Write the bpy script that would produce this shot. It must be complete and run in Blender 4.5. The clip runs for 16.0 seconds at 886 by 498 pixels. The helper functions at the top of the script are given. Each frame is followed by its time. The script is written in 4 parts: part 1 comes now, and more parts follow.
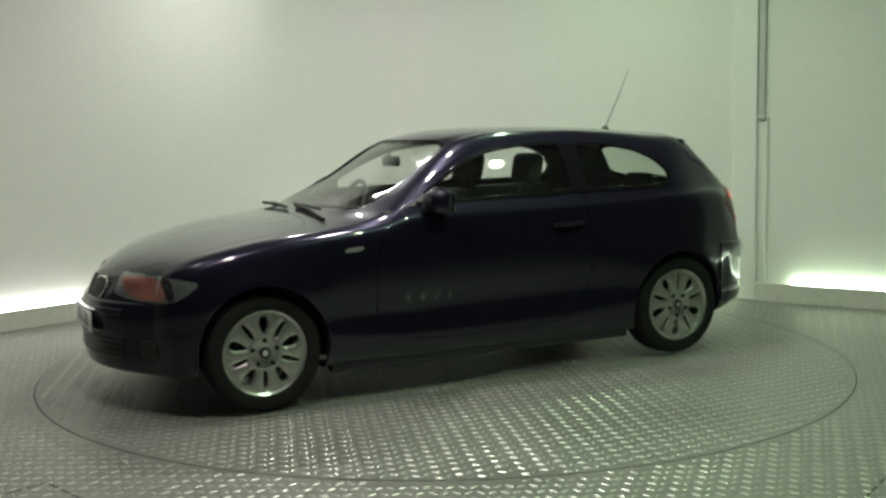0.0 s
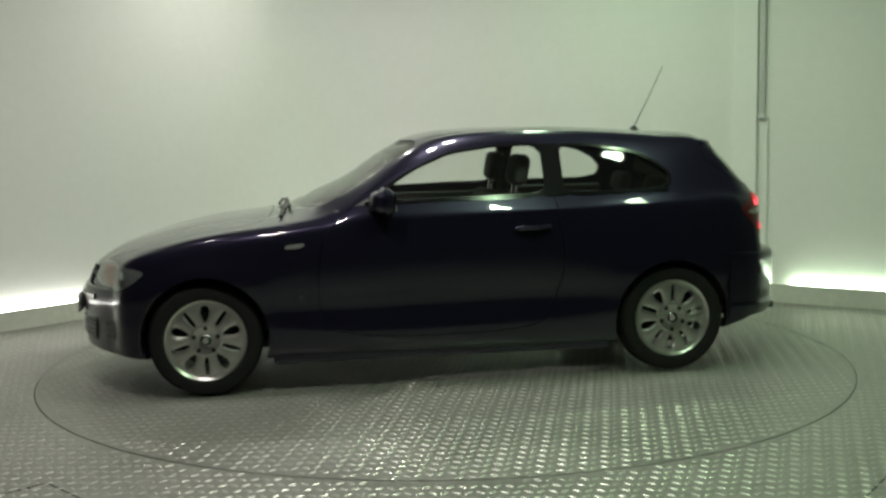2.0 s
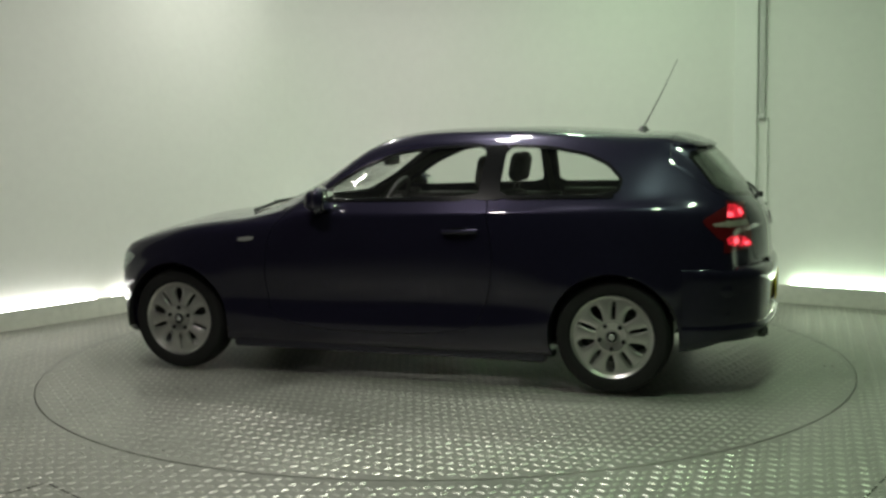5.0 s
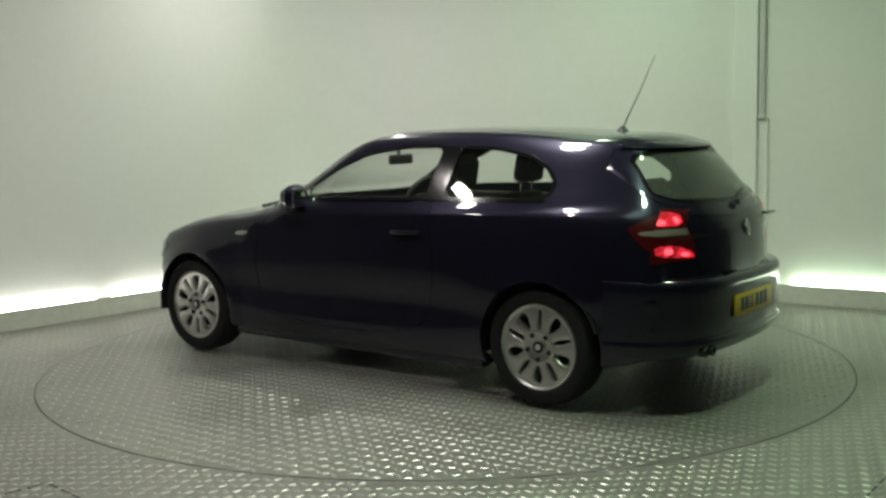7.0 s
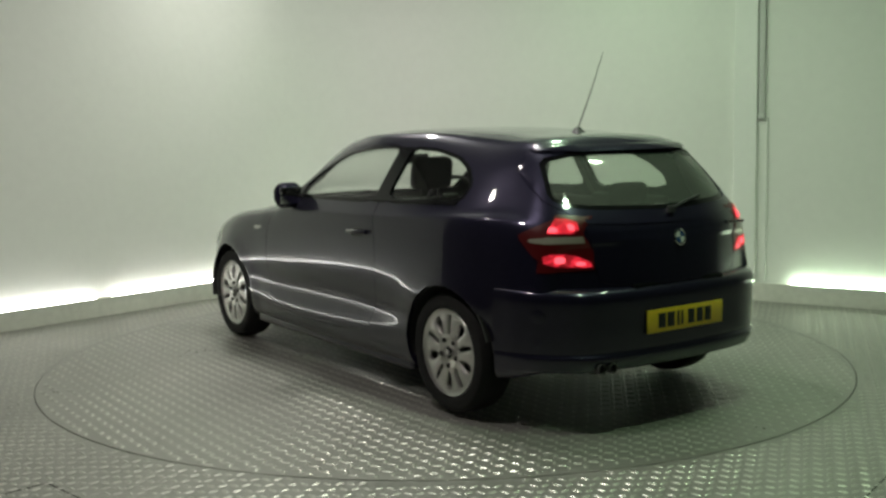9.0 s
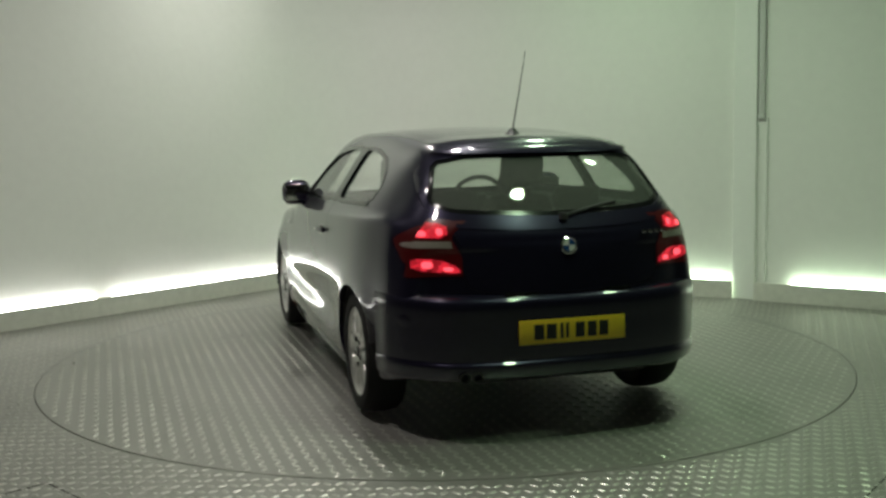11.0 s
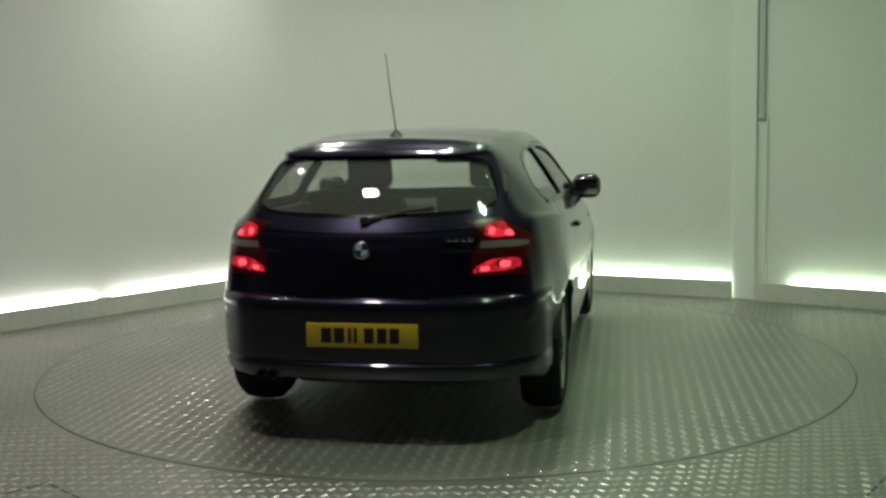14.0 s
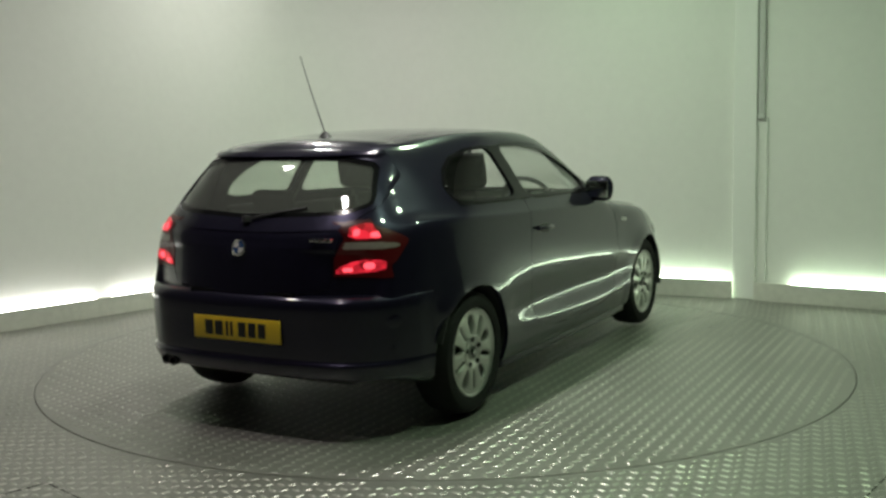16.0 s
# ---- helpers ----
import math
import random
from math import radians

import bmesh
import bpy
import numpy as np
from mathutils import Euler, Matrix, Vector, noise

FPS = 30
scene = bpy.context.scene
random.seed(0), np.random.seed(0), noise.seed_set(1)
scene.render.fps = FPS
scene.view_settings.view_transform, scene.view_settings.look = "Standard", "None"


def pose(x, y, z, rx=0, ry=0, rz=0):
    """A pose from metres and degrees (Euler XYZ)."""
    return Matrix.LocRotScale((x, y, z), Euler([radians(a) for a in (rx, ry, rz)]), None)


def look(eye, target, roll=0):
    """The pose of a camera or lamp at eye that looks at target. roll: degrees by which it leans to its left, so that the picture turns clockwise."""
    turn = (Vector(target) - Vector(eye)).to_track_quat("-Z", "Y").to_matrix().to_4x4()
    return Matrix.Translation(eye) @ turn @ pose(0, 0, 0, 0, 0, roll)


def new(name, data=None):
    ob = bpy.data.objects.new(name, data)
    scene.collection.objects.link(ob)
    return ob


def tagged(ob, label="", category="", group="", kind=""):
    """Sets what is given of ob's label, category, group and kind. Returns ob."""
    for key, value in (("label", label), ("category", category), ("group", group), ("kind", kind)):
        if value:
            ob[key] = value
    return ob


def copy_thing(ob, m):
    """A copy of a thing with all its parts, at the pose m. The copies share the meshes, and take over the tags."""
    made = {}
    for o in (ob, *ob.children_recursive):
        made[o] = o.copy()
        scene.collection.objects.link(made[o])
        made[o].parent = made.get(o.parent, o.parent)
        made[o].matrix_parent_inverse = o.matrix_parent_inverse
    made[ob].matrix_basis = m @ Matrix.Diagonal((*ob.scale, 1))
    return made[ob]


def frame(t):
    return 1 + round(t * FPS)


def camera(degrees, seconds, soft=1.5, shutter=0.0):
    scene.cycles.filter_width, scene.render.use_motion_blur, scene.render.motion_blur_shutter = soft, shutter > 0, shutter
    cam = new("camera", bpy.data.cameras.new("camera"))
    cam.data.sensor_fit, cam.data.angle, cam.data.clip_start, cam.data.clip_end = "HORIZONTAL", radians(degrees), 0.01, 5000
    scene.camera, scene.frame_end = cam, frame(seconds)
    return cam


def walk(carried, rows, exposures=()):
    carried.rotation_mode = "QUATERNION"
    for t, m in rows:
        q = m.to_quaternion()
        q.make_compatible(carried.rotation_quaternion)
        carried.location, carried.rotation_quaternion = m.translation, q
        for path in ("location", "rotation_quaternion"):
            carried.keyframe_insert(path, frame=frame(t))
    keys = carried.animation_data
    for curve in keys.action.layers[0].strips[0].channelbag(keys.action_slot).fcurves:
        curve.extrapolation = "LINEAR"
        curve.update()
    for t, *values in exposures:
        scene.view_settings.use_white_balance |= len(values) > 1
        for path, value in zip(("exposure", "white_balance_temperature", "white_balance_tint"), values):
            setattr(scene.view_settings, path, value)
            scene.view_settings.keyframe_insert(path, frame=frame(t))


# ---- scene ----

# ---------------- camera ----------------
EYE = Vector((0.0, -6.68, 1.443))
TILT = radians(-6.537)
VIEW = look(EYE, EYE + Vector((0, math.cos(TILT), math.sin(TILT))), -1.08)
cam = camera(45.6, 16.0, soft=2.8, shutter=0.5)
walk(cam, [(0.0, VIEW), (16.0, VIEW)], [(0, 0.09), (4.0, 0.09), (8.5, 0.04), (11.5, -0.22), (12.5, -0.31), (13.5, -0.30), (14.5, -0.19), (16.0, -0.03)])

# ---------------- light ----------------
world = bpy.data.worlds.new("world")
scene.world = world
world.use_nodes = True
world.node_tree.nodes["Background"].inputs[0].default_value = (0.5, 0.52, 0.5, 1)
world.node_tree.nodes["Background"].inputs[1].default_value = 0.02

CEILING = 3.6
NEUTRAL, WARM, GREENISH = (1.0, 0.985, 0.91), (1.0, 0.92, 0.87), (0.66, 1.0, 0.60)
PANELS = [(-1.25, 1.7, 27, NEUTRAL), (1.0, 1.1, 19, GREENISH), (-2.2, -1.0, 12, WARM), (2.1, -1.0, 19, GREENISH), (-0.14, -0.8, 23, NEUTRAL), (0.14, -0.42, 23, NEUTRAL), (-1.15, -2.5, 34, WARM), (1.2, -2.5, 35, GREENISH)]
PANEL_COLOUR = (0.95, 1.0, 0.86)
for px, py, watts, tint in PANELS:
    lamp_data = bpy.data.lights.new("ceiling_lamp", "AREA")
    lamp_data.shape, lamp_data.size, lamp_data.size_y = "RECTANGLE", 0.19, 0.14
    lamp_data.energy, lamp_data.color = watts, tint
    lamp_ob = new("ceiling_lamp", lamp_data)
    lamp_ob.matrix_world = Matrix.Translation((px, py, CEILING - 0.075))
LED_STRENGTH_LEFT, LED_STRENGTH_RIGHT = 16.0, 18.0
LED_LEFT, LED_RIGHT = (1.0, 0.99, 0.96), (0.80, 1.0, 0.75)

# ---------------- materials ----------------
def material(name, colour, rough=0.5, metal=0.0, grain=0.0, grain_scale=60.0, bump=0.0, coat=0.0, spread=0.0, spec=0.5):
    mat = bpy.data.materials.new(name)
    mat.use_nodes = True
    nt = mat.node_tree
    b = nt.nodes["Principled BSDF"]
    b.inputs["Base Color"].default_value = (*colour, 1)
    b.inputs["Roughness"].default_value = rough
    b.inputs["Metallic"].default_value = metal
    b.inputs["Specular IOR Level"].default_value = spec
    b.inputs["Coat Weight"].default_value = coat
    b.inputs["Coat Roughness"].default_value = 0.025
    if grain or bump or spread:
        co = nt.nodes.new("ShaderNodeTexCoord")
        fine = nt.nodes.new("ShaderNodeTexNoise")
        fine.inputs["Scale"].default_value = grain_scale
        fine.inputs["Detail"].default_value = 4
        wide = nt.nodes.new("ShaderNodeTexNoise")
        wide.inputs["Scale"].default_value = grain_scale / 25
        wide.inputs["Detail"].default_value = 5
        for n in (fine, wide):
            nt.links.new(co.outputs["Object"], n.inputs["Vector"])
        mixed = nt.nodes.new("ShaderNodeMath")
        mixed.operation = "MULTIPLY_ADD"
        mixed.inputs[1].default_value = 0.45
        nt.links.new(fine.outputs["Fac"], mixed.inputs[0])
        half = nt.nodes.new("ShaderNodeMath")
        half.operation = "MULTIPLY"
        half.inputs[1].default_value = 0.55
        nt.links.new(wide.outputs["Fac"], half.inputs[0])
        nt.links.new(half.outputs[0], mixed.inputs[2])
        ramp = nt.nodes.new("ShaderNodeValToRGB")
        ramp.color_ramp.elements[0].position, ramp.color_ramp.elements[1].position = 0.3, 0.7
        ramp.color_ramp.elements[0].color = (*[c * (1 - grain) for c in colour], 1)
        ramp.color_ramp.elements[1].color = (*[min(1, c * (1 + grain)) for c in colour], 1)
        nt.links.new(mixed.outputs[0], ramp.inputs[0])
        nt.links.new(ramp.outputs[0], b.inputs["Base Color"])
        if spread:
            rr = nt.nodes.new("ShaderNodeMapRange")
            rr.inputs["From Min"].default_value, rr.inputs["From Max"].default_value = 0.3, 0.7
            rr.inputs["To Min"].default_value, rr.inputs["To Max"].default_value = max(0.02, rough - spread), min(1, rough + spread)
            nt.links.new(mixed.outputs[0], rr.inputs["Value"])
            nt.links.new(rr.outputs[0], b.inputs["Roughness"])
        if bump:
            bp = nt.nodes.new("ShaderNodeBump")
            bp.inputs["Strength"].default_value, bp.inputs["Distance"].default_value = bump, 0.002
            nt.links.new(fine.outputs["Fac"], bp.inputs["Height"])
            nt.links.new(bp.outputs[0], b.inputs["Normal"])
    return mat


def glow(name, colour, strength, base=None):
    mat = material(name, base or colour, 0.3)
    b = mat.node_tree.nodes["Principled BSDF"]
    b.inputs["Emission Color"].default_value = (*colour, 1)
    b.inputs["Emission Strength"].default_value = strength
    return mat


def glass(name, tint, rough=0.0, milkiness=0.0):
    mat = bpy.data.materials.new(name)
    mat.use_nodes = True
    nt = mat.node_tree
    nt.nodes.remove(nt.nodes["Principled BSDF"])
    out = nt.nodes["Material Output"]
    clear, gloss, mix, facing, power, scaled = (nt.nodes.new("ShaderNode" + k) for k in ("BsdfTransparent", "BsdfGlossy", "MixShader", "LayerWeight", "Math", "Math"))
    clear.inputs["Color"].default_value = (*tint, 1)
    gloss.inputs["Roughness"].default_value = rough
    facing.inputs["Blend"].default_value = 0.5
    power.operation, scaled.operation = "POWER", "MULTIPLY_ADD"
    power.inputs[1].default_value = 5.0
    scaled.inputs[1].default_value, scaled.inputs[2].default_value = 0.9, 0.045
    nt.links.new(facing.outputs["Facing"], power.inputs[0])
    nt.links.new(power.outputs[0], scaled.inputs[0])
    nt.links.new(scaled.outputs[0], mix.inputs[0])
    # a share of flat grey mixed in turns the pane milky
    film, haze = nt.nodes.new("ShaderNodeMixShader"), nt.nodes.new("ShaderNodeBsdfDiffuse")
    film.inputs[0].default_value = milkiness
    haze.inputs["Color"].default_value = (0.6, 0.62, 0.58, 1)
    nt.links.new(clear.outputs[0], film.inputs[1])
    nt.links.new(haze.outputs[0], film.inputs[2])
    nt.links.new(film.outputs[0], mix.inputs[1])
    nt.links.new(gloss.outputs[0], mix.inputs[2])
    nt.links.new(mix.outputs[0], out.inputs["Surface"])
    return mat


WALL = material("white_painted_panel", (0.74, 0.75, 0.71), 0.6, 0, 0.03, 14, 0.1)
PILLAR = material("pillar_paint", (0.72, 0.74, 0.70), 0.5, 0, 0.03, 14, 0.1)
DARK_WALL = material("dark_hall_wall", (0.035, 0.035, 0.035), 0.8, 0, 0.2, 10)
CEIL = material("ceiling_paint", (0.09, 0.09, 0.085), 0.8, 0, 0.1, 10)
KERB = material("kerb_paint", (0.60, 0.60, 0.54), 0.55, 0, 0.14, 20, 0.2)
STEEL = material("tread_plate_steel", (0.265, 0.265, 0.240), 0.42, 0.45, 0.22, 26, 0.2, spread=0.12)
# paler than the plate: caught light put into the colour, wear in the grain
STUD = material("worn_glinting_stud_steel", (0.44, 0.44, 0.40), 0.34, 0.6, 0.38, 34, 0, spread=0.1)
# near-black of the joints; also painted shade in the pit, holes and pipes
GROOVE = material("dark_gap_and_shade", (0.012, 0.012, 0.012), 0.9)
CONDUIT = material("grey_conduit", (0.50, 0.52, 0.49), 0.5, 0.0, 0.1, 30)
LAMP_WHITE = glow("lamp_diffuser", PANEL_COLOUR, 9.0)
LED_L = glow("led_strip_cool", LED_LEFT, LED_STRENGTH_LEFT)
LED_R = glow("led_strip_green", LED_RIGHT, LED_STRENGTH_RIGHT)
PAINT = material("navy_metallic_paint", (0.0140, 0.0124, 0.0280), 0.30, 0.45, 0.10, 900, 0, coat=1.0, spec=0.1)
BLACK = material("black_plastic", (0.020, 0.020, 0.021), 0.5, 0, 0.2, 200, 0.1)
GLOSSBLACK = material("gloss_black_trim", (0.006, 0.006, 0.007), 0.12)
CLOTH = material("charcoal_cloth", (0.045, 0.046, 0.045), 0.9, 0, 0.3, 300, 0.4)
DASH = material("dashboard_plastic", (0.035, 0.035, 0.035), 0.7, 0, 0.2, 200, 0.3)
TYRE = material("tyre_rubber", (0.016, 0.016, 0.016), 0.8, 0, 0.25, 120, 0.3, spec=0.2)
ALLOY = material("silver_alloy", (0.50, 0.50, 0.48), 0.28, 0.8, 0.06, 80)
BRAKE = material("brake_iron", (0.06, 0.06, 0.06), 0.5, 0.7, 0.3, 60)
CHROME = material("chrome", (0.75, 0.75, 0.75), 0.1, 1.0)
MIRROR = material("mirror_glass", (0.85, 0.87, 0.87), 0.02, 1.0)
CLEARGLASS = glass("window_glass", (0.99, 1.0, 0.99), 0.0, 0.003)
REARGLASS = glass("tinted_rear_glass", (0.88, 0.92, 0.88), 0.0, 0.055)
LENS = glass("clear_lens", (0.9, 0.92, 0.92), 0.03)
RED_ON = glow("lit_red_lamp", (1.0, 0.03, 0.06), 0.9, (0.4, 0.01, 0.01))
# the lens is moulded in small facets, some of them brighter
_nt = RED_ON.node_tree
_cells, _map = _nt.nodes.new("ShaderNodeTexVoronoi"), _nt.nodes.new("ShaderNodeMapRange")
_cells.inputs["Scale"].default_value = 34.0
_map.inputs["To Min"].default_value, _map.inputs["To Max"].default_value = 0.02, 0.95
_where = _nt.nodes.new("ShaderNodeTexCoord")
_nt.links.new(_where.outputs["Object"], _cells.inputs["Vector"])
_nt.links.new(_cells.outputs["Color"], _map.inputs["Value"])
_nt.links.new(_map.outputs[0], _nt.nodes["Principled BSDF"].inputs["Emission Strength"])
RED_CORE = glow("bright_red_bulb", (1.0, 0.09, 0.12), 1.8, (0.5, 0.05, 0.05))
RED_DIM = glow("dim_red_lens", (0.8, 0.01, 0.015), 0.01, (0.04, 0.002, 0.003))
GREYLENS = material("smoked_lens", (0.23, 0.20, 0.18), 0.15, 0, 0.2, 90, coat=1.0)
AMBER = material("amber_lens", (0.62, 0.25, 0.19), 0.2, 0, 0.1, 90, coat=1.0)
SILVERLENS = material("reflector_silver", (0.66, 0.67, 0.66), 0.22, 0.7, 0.3, 60)
YELLOW = material("yellow_plate", (0.72, 0.50, 0.03), 0.45, 0, 0.06, 60)
WHITEPLATE = material("white_plate", (0.7, 0.7, 0.68), 0.45, 0, 0.05, 60)
INK = material("plate_ink", (0.01, 0.01, 0.01), 0.5)
BADGEBLUE = material("badge_blue", (0.015, 0.05, 0.16), 0.2, coat=1.0)
BADGEWHITE = material("badge_white", (0.5, 0.5, 0.5), 0.2, coat=1.0)


# ---------------- mesh helpers ----------------
def finish(me, mat, smooth=True, angle=35):
    me.materials.clear()
    me.materials.append(mat)
    if smooth:
        me.polygons.foreach_set("use_smooth", [True] * len(me.polygons))
        me.set_sharp_from_angle(angle=radians(angle))
    me.update()
    return me


def part(name, bm, mat, parent=None, label="", smooth=True, angle=35):
    """Links a bmesh, or a mesh, as one object under a thing."""
    if isinstance(bm, bmesh.types.BMesh):
        me = bpy.data.meshes.new(name)
        bm.normal_update()
        bm.to_mesh(me)
        bm.free()
    else:
        me = bm
    ob = new(name, finish(me, mat, smooth, angle))
    if parent:
        ob.parent = parent
    if label:
        tagged(ob, label)
    return ob


def box(lo, hi, bevel=0.0, segments=2, m=None):
    bm = bmesh.new()
    size = [h - l for l, h in zip(lo, hi)]
    mid = [(h + l) / 2 for l, h in zip(lo, hi)]
    bmesh.ops.create_cube(bm, size=1, matrix=Matrix.Translation(mid) @ Matrix.Diagonal((*size, 1)))
    if bevel:
        bmesh.ops.bevel(bm, geom=bm.edges[:], offset=bevel, segments=segments, profile=0.5, affect="EDGES")
    if m:
        bm.transform(m)
    return bm


def join(*bms):
    out = bms[0]
    for b in bms[1:]:
        me = bpy.data.meshes.new("t")
        b.to_mesh(me)
        b.free()
        out.from_mesh(me)
        bpy.data.meshes.remove(me)
    return out


def lathe(profile, steps=48, axis="y"):
    """A body turned from (radius, along) pairs round the y axis."""
    bm = bmesh.new()
    rings = []
    for r, h in profile:
        ring = []
        for i in range(steps):
            a = 2 * math.pi * i / steps
            c = (r * math.cos(a), h, r * math.sin(a))
            ring.append(bm.verts.new(c if axis == "y" else (c[0], c[2], h)))
        rings.append(ring)
    for a, b in zip(rings, rings[1:]):
        for i in range(steps):
            j = (i + 1) % steps
            bm.faces.new((a[i], a[j], b[j], b[i]))
    bmesh.ops.remove_doubles(bm, verts=bm.verts[:], dist=1e-5)
    bmesh.ops.recalc_face_normals(bm, faces=bm.faces[:])
    return bm


def tube(points, radius, sides=8, tip=None):
    bm = bmesh.new()
    rings = []
    pts = [Vector(q) for q in points]
    for i, q in enumerate(pts):
        d = (pts[min(i + 1, len(pts) - 1)] - pts[max(i - 1, 0)]).normalized()
        turn = d.to_track_quat("Z", "Y").to_matrix()
        r = radius + ((tip if tip is not None else radius) - radius) * i / (len(pts) - 1)
        rings.append([bm.verts.new(q + turn @ Vector((r * math.cos(k * 2 * math.pi / sides), r * math.sin(k * 2 * math.pi / sides), 0))) for k in range(sides)])
    for a, b in zip(rings, rings[1:]):
        for i in range(sides):
            j = (i + 1) % sides
            bm.faces.new((a[i], a[j], b[j], b[i]))
    bm.faces.new(rings[0][::-1])
    bm.faces.new(rings[-1])
    return bm


def rounded(poly, rounds=2, cut=0.22):
    """Corner-cut smoothing of a closed outline."""
    for _ in range(rounds):
        nxt = []
        for (ax, ay), (bx, by) in zip(poly, poly[1:] + poly[:1]):
            nxt += [(ax * (1 - cut) + bx * cut, ay * (1 - cut) + by * cut), (ax * cut + bx * (1 - cut), ay * cut + by * (1 - cut))]
        poly = nxt
    return poly


def prism(poly, axis, lo, hi):
    """A solid: the outline pushed along an axis. Outlines are (x, z) for y, (y, z) for x, (x, y) for z."""
    bm = bmesh.new()
    put = {"y": lambda u, v, w: (u, w, v), "x": lambda u, v, w: (w, u, v), "z": lambda u, v, w: (u, v, w)}[axis]
    a = [bm.verts.new(put(u, v, lo)) for u, v in poly]
    b = [bm.verts.new(put(u, v, hi)) for u, v in poly]
    n = len(poly)
    for i in range(n):
        bm.faces.new((a[i], a[(i + 1) % n], b[(i + 1) % n], b[i]))
    bm.faces.new(a[::-1])
    bm.faces.new(b)
    bmesh.ops.recalc_face_normals(bm, faces=bm.faces[:])
    return bm


def mesh_of(bm, keep=False):
    me = bpy.data.meshes.new("t")
    bm.to_mesh(me)
    if not keep:
        bm.free()
    return me


def boolean(me, steps):
    """me after each (operation, bmesh) of steps; a new mesh."""
    ob = new("work", me)
    cutters = []
    for op, bm in steps:
        c = new("cutter", mesh_of(bm))
        cutters.append(c)
        mod = ob.modifiers.new("b", "BOOLEAN")
        mod.operation, mod.object, mod.solver = op, c, "EXACT"
    bpy.context.view_layer.update()
    made = bpy.data.meshes.new_from_object(ob.evaluated_get(bpy.context.evaluated_depsgraph_get()))
    for o in (ob, *cutters):
        data = o.data
        bpy.data.objects.remove(o)
        if data.users == 0:
            bpy.data.meshes.remove(data)
    return made


# ---------------- the room ----------------
CORNER = Vector((-0.98, 3.68))
LEFT_END = Vector((-4.6, -0.342))
PIER_A, PIER_B = Vector((2.42, 1.98)), Vector((2.556, 1.866))
RIGHT_END = Vector((5.6, -0.163))


def strip(a, b, inner, outer, z0, z1, bevel=0.0):
    """A straight upright slab from a to b on the floor plan; inner and outer are measured away from the room's middle."""
    d = (b - a).normalized()
    n = Vector((-d.y, d.x))
    if n.dot((a + b) / 2) < 0:
        n = -n
    length = (b - a).length
    m = Matrix(((d.x, n.x, 0, a.x), (d.y, n.y, 0, a.y), (0, 0, 1, 0), (0, 0, 0, 1)))
    bm = box((0, inner, z0), (length, outer, z1), bevel)
    bm.transform(m)
    bmesh.ops.recalc_face_normals(bm, faces=bm.faces[:])
    return bm


def setting(name, bm, mat, label, category, smooth=False):
    return tagged(part(name, bm, mat, None, "", smooth), label, category, "", "structure")


